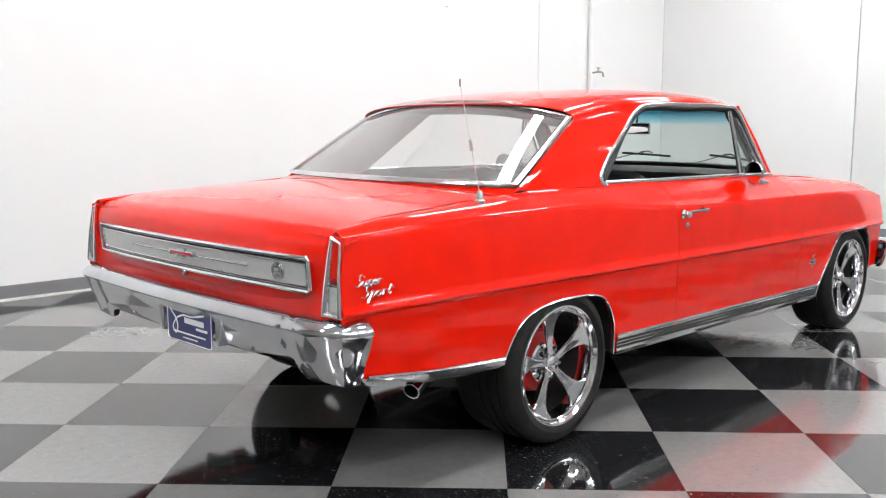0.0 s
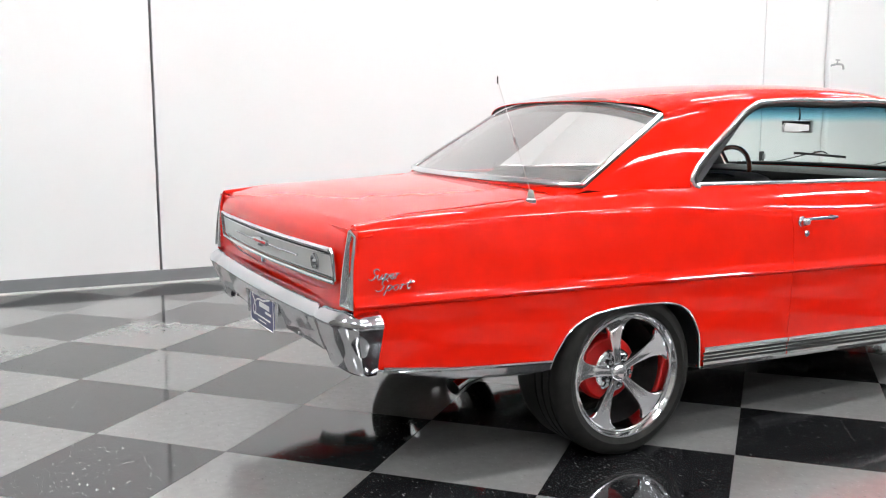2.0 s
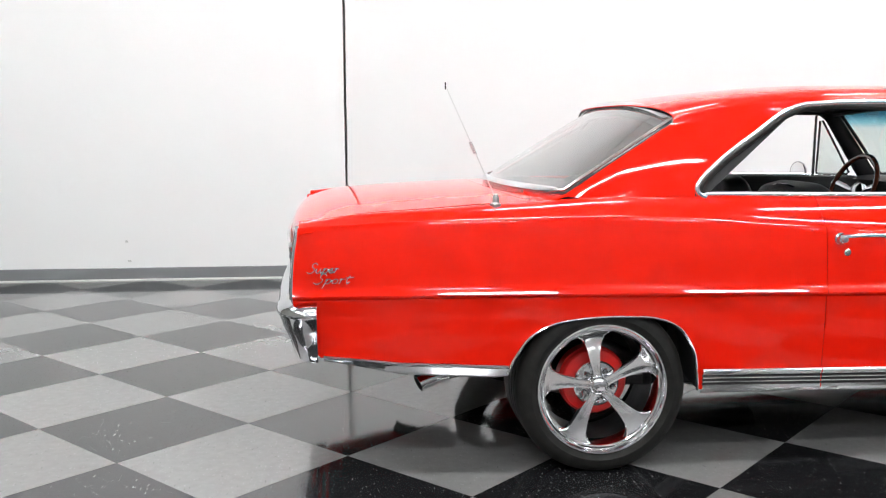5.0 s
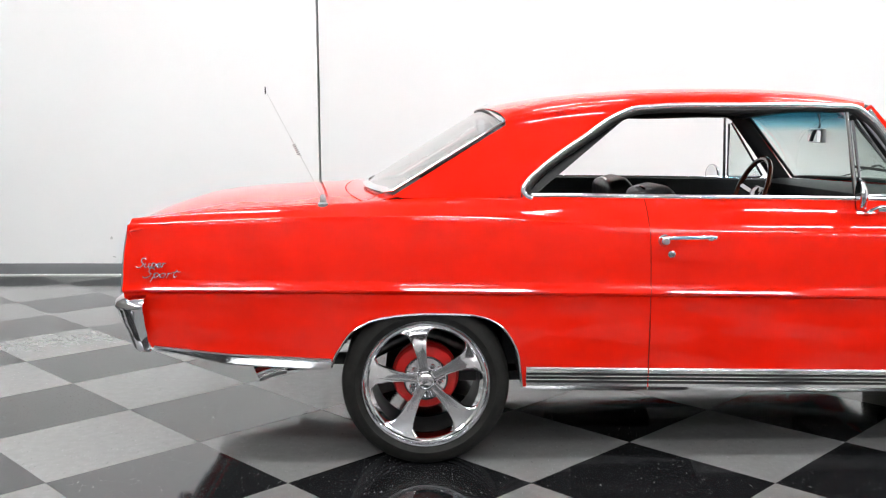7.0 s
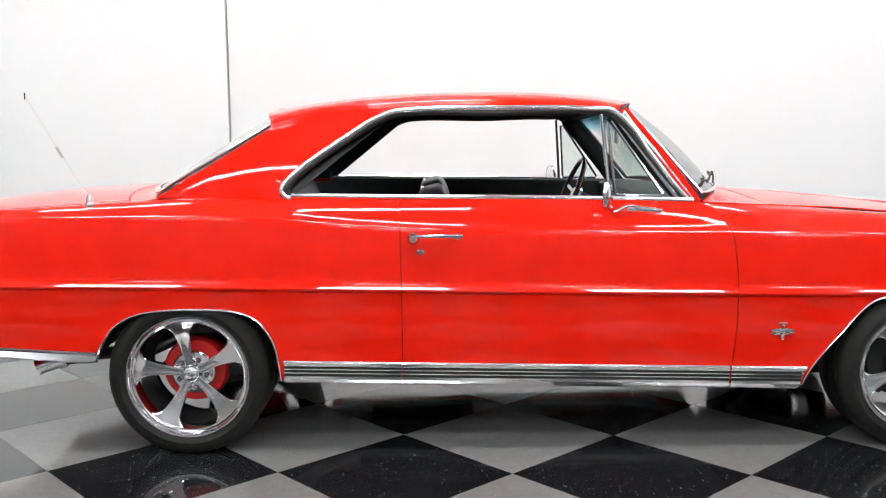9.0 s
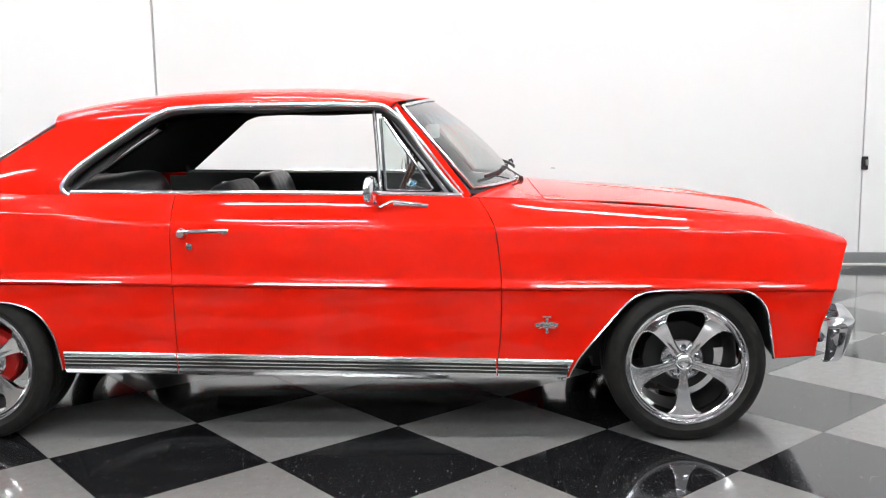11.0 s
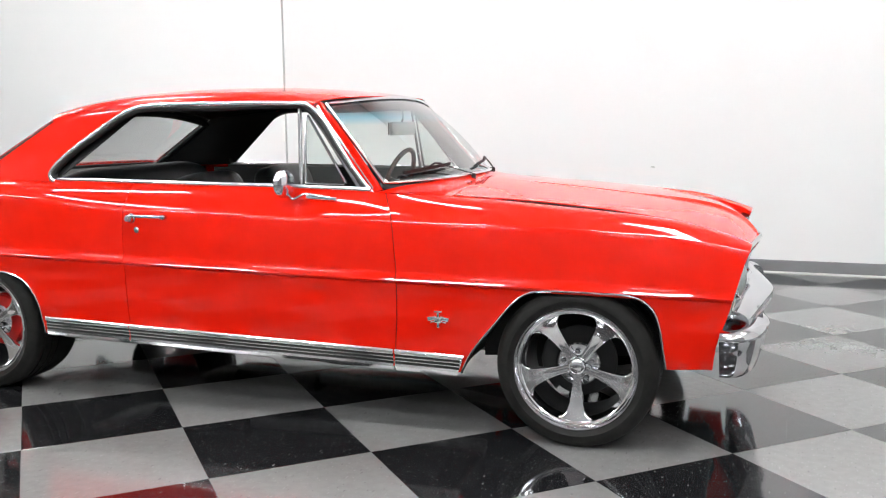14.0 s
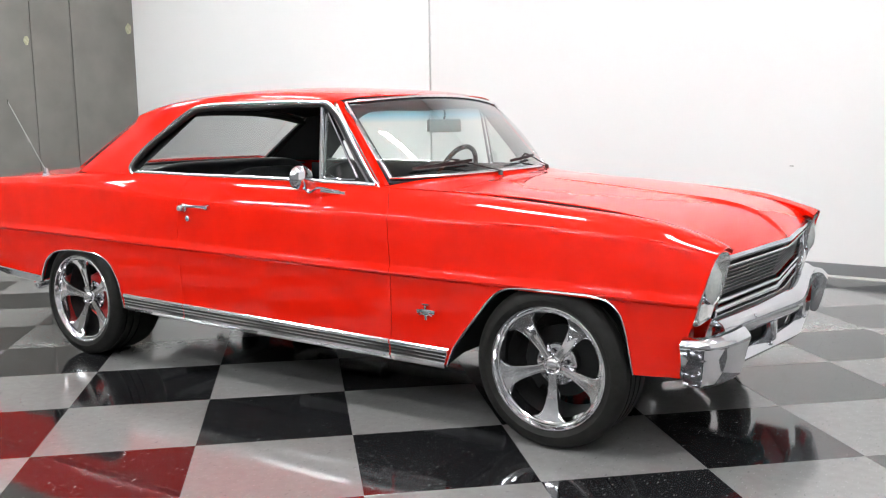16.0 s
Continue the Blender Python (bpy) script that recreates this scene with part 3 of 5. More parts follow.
def car_side(car, s):
    """Quarter panel, door and fender of one side with their trim."""
    ex_r = [a for a, _ in ARCH_REAR]
    ex_f = [a for a, _ in ARCH_FRONT]
    mid = (1.2, 0, 0.6)
    quarter = part("quarter_panel", side_panel(s, -1.06, 0.8205, lambda z, y: REAR_END(z), lambda z, y: DOOR_REAR(z) - 0.0016, ex_r), RED, car, sharp=32, out=mid, solid=0.004)
    door = part("door", side_panel(s, 0.8205, 2.08, lambda z, y: DOOR_REAR(z) + 0.0016, lambda z, y: DOOR_FRONT(z) - 0.0018), RED, car, sharp=32, out=mid, solid=0.004)
    fender = part("front_fender", side_panel(s, 2.08, 3.42, lambda z, y: DOOR_FRONT(z) + 0.0018, lambda z, y: FRONT_END(z) + 0.04 * max(0.0, 0.81 - max(y, 0.64)) * (1 if z > 0.73 else 0), ex_f), RED, car, sharp=32, out=mid, solid=0.004)
    bm = bmesh.new()
    deep = [(x, 0.14 - 0.122 * smooth((x - 3.29) / 0.10)) for x in np.linspace(3.0, 3.415, 24)]
    add_grid(bm, [[Vector((x, s * (YI(x) + 0.001), ZI(x) - 0.001)), Vector((x, s * (YI(x) + 0.003), ZI(x) - 0.43 * h)), Vector((x - 0.07 * h, s * (YI(x) + 0.006), ZI(x) - h))] for x, h in deep])
    part("fender_return", bm, RED, fender, solid=0.003)
    # dark backing behind the gaps, added to stand in for their shade
    for line in (DOOR_REAR, DOOR_FRONT):
        rows = []
        for z in np.linspace(0.30, 0.845, 16):
            x = line(z)
            y = s * (side_y(x, z) - 0.012)
            rows.append([Vector((x - 0.02, y, z)), Vector((x + 0.02, y, z))])
        bm = bmesh.new()
        add_grid(bm, rows)
        part("door_gap_backing", bm, GAPBLACK, door, solid=0.004)
    # wheel lips
    for arch, pan in ((ARCH_REAR, quarter), (ARCH_FRONT, fender)):
        path = smooth_path([on_side(s, x, z + 0.002, 0.001) for x, z in arch], 60)
        part("wheel_arch_moulding", sweep(path, ring(0.005, 0.008, 8), up=(0, 1, 0)), TRIM, pan, "bright wheel arch moulding")
    # lower mouldings
    for pan, a, b in ((quarter, 0.372, 0.8205), (door, 0.8245, 2.0735), (fender, 2.080, 2.37)):
        xs = np.linspace(a, b, max(6, int((b - a) / 0.08)))
        rows = []
        ribs = [(0.372, 0.001), (0.371, 0.008), (0.364, 0.012), (0.354, 0.012), (0.350, 0.009), (0.3485, 0.004), (0.342, 0.004), (0.340, 0.010), (0.336, 0.010), (0.334, 0.004), (0.3275, 0.004), (0.3255, 0.010), (0.3215, 0.010), (0.3195, 0.004), (0.313, 0.004), (0.311, 0.011), (0.300, 0.012), (0.285, 0.004), (0.277, -0.008)]
        for x in xs:
            dz = -0.0205 * (x - 0.37)
            rows.append([Vector((x if not (pan is fender and x == xs[-1]) else x - (0.372 - z) * 0.35, s * (lower_y(x, z + dz) + d), z + dz)) for z, d in ribs])
        bm = bmesh.new()
        add_grid(bm, rows)
        part("rocker_moulding", bm, TRIM, pan, "ribbed bright rocker moulding", sharp=25, out=mid, solid=0.003)
        for z0 in (0.345, 0.331, 0.3165):
            bm = sweep([Vector((x, s * (lower_y(x, z0 - 0.0205 * (x - 0.37)) + 0.0045), z0 - 0.0205 * (x - 0.37))) for x in xs[:-1] if True] + [Vector((xs[-1] - (0.02 if pan is fender else 0.0), s * (lower_y(xs[-1], 0.33) + 0.0045), z0 - 0.0205 * (xs[-1] - 0.37)))], [(-0.002, -0.0042), (0.002, -0.0042), (0.002, 0.0042), (-0.002, 0.0042)])
            part("moulding_stripe", bm, GAPBLACK, pan)
    xs = np.linspace(-0.972, -0.336, 16)
    rows = []
    for x in xs:
        t = float(np.interp(x, [-0.972, -0.71, -0.336], [0.465, 0.433, 0.410]))
        b = bottom(x) - 0.010 * smooth((x + 0.96) / 0.5)
        rows.append([Vector((x, s * (lower_y(x, z) + d), z)) for z, d in ((t, 0.001), (t - 0.001, 0.009), (t - 0.006, 0.013), (t - 0.011, 0.012), (t - 0.014, 0.007), (0.5 * (t + b), 0.006), (b + 0.004, 0.004), (b - 0.004, -0.006))])
    bm = bmesh.new()
    add_grid(bm, rows)
    part("lower_moulding", bm, CHROME, quarter, "bright lower quarter moulding", sharp=25, out=mid, solid=0.003)
    # door handle and lock
    hb = bmesh.new()
    base = on_side(s, 0.868, 0.833)
    add_lathe(hb, [(0.022, 0.0), (0.022, s * 0.006), (0.017, s * 0.012), (0.016, s * 0.024), (0.010, s * 0.030), (0.0, s * 0.031)], 20, c=base)
    end = on_side(s, 1.035, 0.842)
    add_lathe(hb, [(0.012, 0.0), (0.011, s * 0.02), (0.0, s * 0.022)], 14, c=end)
    y0 = s * 0.028
    add_sweep(hb, smooth_path([base + Vector((-0.012, y0 * 0.8, 0.008)), base + Vector((0.03, y0, 0.011)), base + Vector((0.1, y0 * 1.05, 0.012)), end + Vector((0.018, y0 * 0.85, 0.002))], 14), ring(0.0045, 0.0065, 10))
    part("door_handle", hb, CHROME, door, "chrome door handle")
    part("push_button", lathe([(0.012, s * 0.028), (0.0115, s * 0.036), (0.009, s * 0.039), (0.0, s * 0.0395)], 18, c=base), STEEL, door)
    kb = on_side(s, 0.895, 0.783)
    part("door_lock", lathe([(0.0135, 0), (0.0135, s * 0.004), (0.010, s * 0.007), (0.0, s * 0.0075)], 20, c=kb), CHROME, door)
    # quarter script, two lines of joined letters
    for word, x0, z0, wide in (("Super", -1.022, 0.748, 0.112), ("Sport", -1.000, 0.712, 0.128)):
        strokes, pen = [], 0.0
        for ch in word:
            adv, lines = LETTERS[ch]
            strokes += [[(pen + px, pz) for px, pz in ln] for ln in lines]
            pen += adv
        bm = bmesh.new()
        for ln in strokes:
            pts = [(wide * (px + 0.32 * pz) / (pen + 0.4), 0.0165 * pz) for px, pz in ln]
            if s > 0:
                pts = [(wide - px, pz) for px, pz in pts]
            add_sweep(bm, smooth_path([on_side(s, x0 + px, z0 + pz, 0.004) for px, pz in pts], 6 * len(pts)), ring(0.0028, 0.0030, 6), up=(0, 1, 0))
        part("script_emblem", bm, TRIM, quarter, "chrome script emblem")
    # crossed-flag shape on the fender
    em = bmesh.new()
    add_box(em, on_side(s, 2.268, 0.468, 0.004), (0.030, 0.008, 0.024), 0.003)
    add_box(em, on_side(s, 2.268, 0.448, 0.003), (0.012, 0.007, 0.024), 0.003)
    for q in (-1, 1):
        add_box(em, on_side(s, 2.268 + q * 0.026, 0.472, 0.003), (0.036, 0.007, 0.016), 0.003, Matrix.Rotation(q * 0.16, 3, "Y"))
        add_box(em, on_side(s, 2.268 + q * 0.020, 0.460, 0.004), (0.026, 0.007, 0.005), 0.0015, Matrix.Rotation(q * 0.25, 3, "Y"))
    add_box(em, on_side(s, 2.268, 0.488, 0.004), (0.010, 0.007, 0.016), 0.002)
    add_box(em, on_side(s, 2.268, 0.501, 0.003), (0.034, 0.007, 0.007), 0.002)
    part("fender_badge", em, TRIM, fender, "small chrome winged fender badge")
    # dark wheel houses
    for xc, arch in ((AXLE_R, ARCH_REAR), (AXLE_F, ARCH_FRONT)):
        rows = []
        pts = arch
        for x, z in pts:
            rows.append([Vector((x, s * (lower_y(x, z) - 0.006), z + 0.008)), Vector((x, s * 0.72, z + 0.03)), Vector((x, s * 0.52, z + 0.03)), Vector((xc + (x - xc) * 0.6, s * 0.50, 0.5 * z + 0.2)), Vector((xc, s * 0.50, 0.25))])
        bm = bmesh.new()
        add_grid(bm, rows)
        part("wheel_house", bm, DARK, car, solid=0.003)


# plan curves of the glass edges: half width -> (x, z)
def ws_top(v):
    return Vector((1.80 - 0.10 * v * v, 0.667 * v, 1.343 - 0.038 * v**2))


def ws_low(v):
    return Vector((2.185 - 0.205 * abs(v) ** 2.2, 0.716 * v, 0.990 - 0.008 * v * v))


def bl_top(v):
    return Vector((0.276 + 0.044 * abs(v) ** 2.5, 0.662 * v, 1.326 - 0.074 * abs(v) ** 2.6))


def bl_low(v):
    return Vector((-0.240 + 0.135 * abs(v) ** 2.3, 0.722 * v, 1.006 - 0.004 * v * v))


ROOF_Z = curve((0.25, 1.322), (0.40, 1.351), (0.6, 1.376), (0.9, 1.398), (1.2, 1.402), (1.5, 1.392), (1.7, 1.371), (1.82, 1.348))


SAIL_FRONT = curve((0.975, 0.360), (0.992, 0.355), (1.010, 0.355), (1.043, 0.373), (1.085, 0.418), (1.145, 0.501), (1.205, 0.589), (1.288, 0.728), (1.308, 0.768))


def hoop(low, rail, centre, n_side=8, n_top=16, front=None):
    """From the belt up the pillar to the rail and over the roof to the middle."""
    pts = []
    low, rail, centre = Vector(low), Vector(rail), Vector(centre)
    for k in range(n_side):
        u = k / n_side
        p = low.lerp(rail, u)
        w = 1.0 if front is None else front
        p.y += math.copysign(0.017 * w * math.sin(math.pi * u), low.y)
        if front is not None:
            p.x += front * front * (SAIL_FRONT(p.z) - (low.x + (rail.x - low.x) * u)) if front > 0.99 else front**2 * (SAIL_FRONT(0.984 + 0.322 * u) - (0.366 + 0.394 * u))
        pts.append(p)
    for k in range(n_top + 1):
        a = (k / n_top) ** 1.15 * math.pi / 2
        e = 2 / 2.75
        pts.append(Vector((centre.x + (rail.x - centre.x) * math.cos(a) ** 2, rail.y * math.cos(a) ** e, rail.z + (centre.z - rail.z) * math.sin(a) ** e)))
    return pts


def greenhouse(car):
    # sail panels and roof, one pressing
    rows = []
    for k in range(36):
        pair = []
        for s in (-1, 1):
            if k < 16:
                u = k / 15
                low = Vector((-0.118, s * 0.724, 0.986)).lerp(Vector((0.358, s * 0.764, 0.986)), u) - Vector((0, s * -0.006 * min(1, u * 8), 0.006 * min(1, u * 6)))
                rail = Vector((0.312, s * 0.661, 1.249)).lerp(Vector((0.760, s * 0.677, 1.306)), u)
                rail.z += 0.014 * math.sin(math.pi * u)
                cx = 0.250 + (0.80 - 0.250) * u
            else:
                u = (k - 15) / 20
                rail = Vector((0.760 + (1.665 - 0.760) * u, s * 0.677, 1.306 + 0.014 * math.sin(math.pi * u) - 0.002 * u))
                low = rail - Vector((0, 0, 0.012))
                cx = 0.80 + (1.80 - 0.80) * u
            pair.append(hoop(low, rail, (cx, 0, ROOF_Z(cx)), front=u if k < 16 else None))
        rows.append(pair[0] + pair[1][-2::-1])
    bm = bmesh.new()
    add_grid(bm, rows[:16])
    add_grid(bm, [r[8:-8] for r in rows[15:]])
    bmesh.ops.remove_doubles(bm, verts=bm.verts, dist=1e-5)
    part("roof", bm, RED, car, "red roof with wide sail panels", sharp=60, out=(1.0, 0, 0.8), solid=0.004, lining=BLACK)
    for s in (-1, 1):
        # windscreen pillar
        path = [Vector((1.962, s * 0.720, 0.945)), Vector((1.82, s * 0.694, 1.13)), Vector((1.674, s * 0.664, 1.303))]
        part("windscreen_pillar", sweep(smooth_path(path, 12), [(-0.026, -0.014), (0.026, -0.014), (0.026, 0.014), (-0.026, 0.014)], up=(0, 1, 0)), RED, car)
        rail = [(0.400, s * 0.772, 0.980), (0.374, s * 0.768, 0.992), (0.366, s * 0.766, 1.010), (0.385, s * 0.760, 1.043), (0.43, s * 0.750, 1.085), (0.60, s * 0.714, 1.205), (0.735, s * 0.686, 1.288), (0.790, s * 0.683, 1.308), (0.86, s * 0.683, 1.315), (1.2, s * 0.684, 1.320), (1.56, s * 0.684, 1.315), (1.64, s * 0.683, 1.309), (1.675, s * 0.685, 1.285), (1.80, s * 0.706, 1.125), (1.92, s * 0.727, 0.975), (1.945, s * 0.730, 0.950), (1.962, s * 0.733, 0.936)]
        part("window_moulding", sweep(smooth_path(rail, 120), ring(0.0105, 0.009, 12), up=(0, 1, 0)), TRIM, car, "bright side window moulding")
        front = [(1.684, s * 0.681, 1.304), (1.699, s * 0.684, 1.281), (1.824, s * 0.704, 1.125), (1.950, s * 0.726, 0.966)]
        part("pillar_moulding", sweep(smooth_path(front, 30), ring(0.009, 0.006, 10), up=(0, 1, 0)), TRIM, car, "bright windscreen pillar moulding")
        inner = [Vector(p) + Vector((0, -s * 0.009, 0)) for p in rail[1:]]
        inner = [p + (Vector((1.15, p.y, 1.12)) - p).normalized() * 0.019 for p in inner]
        part("window_seal", sweep(smooth_path(inner, 110), ring(0.015, 0.016, 8), up=(0, 1, 0)), GAPBLACK, car)
        sill = [(x, s * (YI(x) + 0.004), ZI(x) + 0.006) for x in np.linspace(0.385, 1.945, 14)]
        part("belt_moulding", sweep(smooth_path(sill, 40), ring(0.009, 0.010, 10)), TRIM, car, "bright belt moulding")
        sill2 = [(x, s * (YI(x) - 0.022), ZI(x) - 0.004) for x in np.linspace(0.385, 1.945, 14)]
        part("window_channel", sweep(smooth_path(sill2, 40), [(-0.018, -0.008), (0.018, -0.008), (0.018, 0.006), (-0.018, 0.006)]), GAPBLACK, car)
        # vent window
        vw = new("vent_window")
        vw.parent = car
        vt, vb, vf = Vector((1.600, s * 0.677, 1.292)), Vector((1.626, s * 0.734, 0.970)), Vector((1.860, s * 0.730, 0.966))
        part("post", sweep([vb, vt], ring(0.008, 0.010, 10), up=(0, 1, 0)), TRIM, vw, "chrome vent window post")
        part("vent_frame", sweep([vt + Vector((0.024, 0, -0.03)), vb + Vector((0.020, 0, 0.022)), vb + Vector((0.026, 0, 0.013)), vf + Vector((-0.040, 0, 0.013)), vf + Vector((-0.030, 0, 0.022)), vt + Vector((0.037, 0, -0.026))], ring(0.006, 0.006, 8), up=(0, 1, 0)), CHROME, vw)
        part("front_bar", sweep([vf + Vector((0.03, 0, 0.0)), vt + Vector((0.05, 0, -0.002))], ring(0.010, 0.006, 8), up=(0, 1, 0)), CHROME, vw)
        bm = bmesh.new()
        bm.faces.new([bm.verts.new(p) for p in (vb + Vector((0.02, 0, 0.015)), vf + Vector((-0.03, 0, 0.015)), vt + Vector((0.036, 0, -0.03)), vt + Vector((0.022, 0, -0.03)))])
        g = part("pane", bm, GLASS, vw, solid=0.003)
        g.visible_shadow = False
    # glass and its mouldings
    for nm, top, low, mat, lab in (("windscreen", ws_top, ws_low, GLASS_GREEN, "green-tinted curved windscreen"), ("rear_window", bl_top, bl_low, GLASS_REAR, "curved rear window in a bright frame")):
        bm = bmesh.new()
        vv = np.linspace(-1, 1, 33)
        rows = []
        for k in range(11):
            u = k / 10
            sgn = 1 if nm == "windscreen" else -1
            rows.append([top(v).lerp(low(v), u) + Vector((max(0, sgn) * 0.02 * math.sin(math.pi * u), 0, (0.01 if sgn > 0 else 0.003) * math.sin(math.pi * u))) for v in vv])
        add_grid(bm, rows)
        g = part(nm, bm, mat, car, lab, sharp=80, out=(1.0, 0, 0.9))
        g.visible_shadow = False
        loop = [top(v) for v in np.linspace(-0.97, 0.97, 25)] + [low(v) for v in np.linspace(0.985, -0.985, 25)]
        out = Vector((0.004 if nm == "windscreen" else -0.004, 0, 0.005))
        part("glass_moulding", sweep([p + out for p in loop], ring(0.008 if nm == "windscreen" else 0.015, 0.006, 10), up=(0.6 if nm == "windscreen" else -0.6, 0, 0.8), closed=True), TRIM, g, "bright glass moulding")
        ctr = sum(loop, Vector()) / len(loop)
        if nm == "rear_window":
            part("inner_trim", sweep([p.lerp(ctr, 0.05) + Vector((0.014, 0, -0.024)) for p in loop], ring(0.024, 0.014, 8), up=(-0.6, 0, 0.8), closed=True), BLACK, g, "black inner window trim")
        seal = loop if nm == "windscreen" else loop[:25]
        part("glass_seal", sweep([p.lerp(ctr, 0.036) - out * 1.4 for p in seal], ring(0.012, 0.007, 8), up=(0.6 if nm == "windscreen" else -0.6, 0, 0.8), closed=nm == "windscreen"), GAPBLACK, g)


def deck_z(x, y):
    """Trunk lid height."""
    c = curve_deck(x)
    e = ZI(x) + 0.001
    return c + (e - c) * min(1.0, abs(y) / 0.72) ** 2.4


curve_deck = curve((-1.14, 0.865), (-1.08, 0.912), (-1.0, 0.942), (-0.8, 0.972), (-0.5, 0.990), (-0.2, 1.003), (0.1, 1.01))


def rear_end(car):
    mid = (0, 0, 0.5)
    ys = np.linspace(-0.712, 0.712, 61)
    wide = curve((-1.12, 0.780), (-1.0, 0.772), (-0.6, 0.740), (-0.32, 0.718), (-0.2, 0.718))
    # trunk lid: top, rolled edge and rear face down to the bumper gap
    def back(x, y):
        return (0.012 + 0.034 * (y / 0.72) ** 2) * smooth((-0.86 - x) / 0.2)
    rows = []
    for x in [-0.325, -0.345] + list(np.linspace(-0.36, -1.06, 32)):
        rows.append([Vector((x + 0.10 * (abs(y) / 0.72) ** 3 * (1 if x > -0.34 else 0.5 if x > -0.4 else 0.0) + back(x, y), y * wide(x) / 0.712, deck_z(x, y))) for y in ys])
    for x, z in ((-1.080, 0.907), (-1.096, 0.889), (-1.106, 0.864), (-1.110, 0.84), (-1.108, 0.80), (-1.102, 0.74), (-1.096, 0.69), (-1.085, 0.672)):
        rows.append([Vector((x + back(x, y), y * 0.772 / 0.712, z - 0.012 * (abs(y) / 0.72) ** 2.4 * (1 if z > 0.9 else 0.4 if z > 0.88 else 0))) for y in ys])
    flange = []
    for k, r in enumerate(rows):
        off = Vector((0, 0, -0.025)) if k < 34 else Vector((0.035, 0, -0.004))
        flange.append([r[0] + off] + r + [r[-1] + off])
    rows = flange
    bm = bmesh.new()
    add_grid(bm, rows)
    lid = part("trunk_lid", bm, RED, car, sharp=50, out=mid, solid=0.004)
    # deck filler between lid and glass
    rows = []
    for k in range(7):
        u = k / 6
        row = []
        for y in np.linspace(-1.0, 1.0, 33):
            a = Vector((-0.321 + 0.10 * abs(y) ** 3, y * 0.722, deck_z(-0.321 + 0.05 * abs(y) ** 3, y * 0.71) - 0.001))
            row.append(a.lerp(bl_low(y * 1.012) + Vector((0.012, 0, -0.010)), u) + Vector((0, 0, -0.006 * math.sin(math.pi * u))))
        rows.append(row)
    bm = bmesh.new()
    add_grid(bm, rows)
    part("deck_filler", bm, RED, car, sharp=60, out=mid, solid=0.004)
    # rear lower body and corner panels
    rows = [[Vector((x, y * (0.85 if z > 0.62 else 0.80), z)) for y in np.linspace(-1, 1, 21)] for x, z in ((-1.05, 0.93), (-1.06, 0.80), (-1.06, 0.66), (-1.055, 0.60), (-1.02, 0.48), (-0.98, 0.44))]
    for r in rows:
        for v in r:
            if v.z > 0.89:
                v.z -= 0.03
    bm = bmesh.new()
    add_grid(bm, rows)
    part("rear_body_panel", bm, RED, car, sharp=40, out=mid, solid=0.004)
    for s in (-1, 1):
        rows = []
        for y in np.linspace(0.779, 0.848, 6):
            z = float(np.interp(y, [0.715, 0.78, 0.822, 0.85], [0.906, 0.908, 0.900, 0.880]))
            xr = -1.070 + 0.02 * min(1.0, max(0.0, (y - 0.78) / 0.03))
            rows.append([Vector((x, s * y, q)) for x, q in ((-1.00, z + 0.004), (-1.03, z), (0.5 * xr - 0.525, z - 0.008), (xr + 0.008, z - 0.022), (xr, z - 0.05), (xr, 0.78), (xr, 0.66), (-1.05, 0.60))])
        bm = bmesh.new()
        add_grid(bm, rows)
        part("rear_corner_panel", bm, RED, car, sharp=50, out=mid, solid=0.004)
    # satin panel with a bright frame
    def face(y, z):
        return Vector((-1.100 + 0.034 * (y / 0.772) ** 2 + (0.02 * (0.84 - z) / 0.15 if z < 0.84 else 0) * 0.55, y, z))
    bm = bmesh.new()
    add_grid(bm, [[face(y, z) + Vector((-0.006, 0, 0)) for y in np.linspace(-0.695, 0.695, 15)] for z in (0.728, 0.77, 0.820)])
    pan = part("rear_trim_panel", bm, BRUSHED, lid, "satin silver rear trim panel", out=mid, solid=0.004)
    pan_loop = [(-0.700, 0.720), (0.700, 0.720), (0.708, 0.728), (0.708, 0.819), (0.700, 0.827), (-0.700, 0.827), (-0.708, 0.819), (-0.708, 0.728)]
    path = []
    for (y0, z0), (y1, z1) in zip(pan_loop, pan_loop[1:] + pan_loop[:1]):
        n = max(1, int(abs(y1 - y0) / 0.1))
        path += [face(y0 + (y1 - y0) * k / n, z0 + (z1 - z0) * k / n) + Vector((-0.010, 0, 0)) for k in range(n)]
    part("panel_frame", sweep(path, ring(0.008, 0.008, 8), up=(-1, 0, 0), closed=True), TRIM, pan, "bright panel frame")
    groove = [Vector((v.x + 0.003, v.y * 0.981, 0.7735 + (v.z - 0.7735) * 0.76)) for v in path]
    part("panel_groove", sweep(groove, ring(0.0022, 0.003, 6), up=(-1, 0, 0), closed=True), GAPBLACK, pan)
    bead = [Vector((v.x + 0.001, v.y * 0.974, 0.7735 + (v.z - 0.7735) * 0.68)) for v in path]
    part("panel_bead", sweep(bead, ring(0.003, 0.003, 6), up=(-1, 0, 0), closed=True), TRIM, pan)
    part("trim_spear", sweep([face(y, 0.775) + Vector((-0.011, 0, 0)) for y in np.linspace(-0.40, 0.40, 9)], ring(0.004, 0.004, 8), up=(-1, 0, 0)), CHROME, pan)
    em = bmesh.new()
    add_box(em, face(0, 0.778) + Vector((-0.014, 0, 0)), (0.012, 0.17, 0.022), 0.004)
    add_box(em, face(0, 0.778) + Vector((-0.016, 0, 0)), (0.012, 0.06, 0.036), 0.004)
    part("centre_emblem", em, CHROME, pan, "chrome emblem with red inlay")
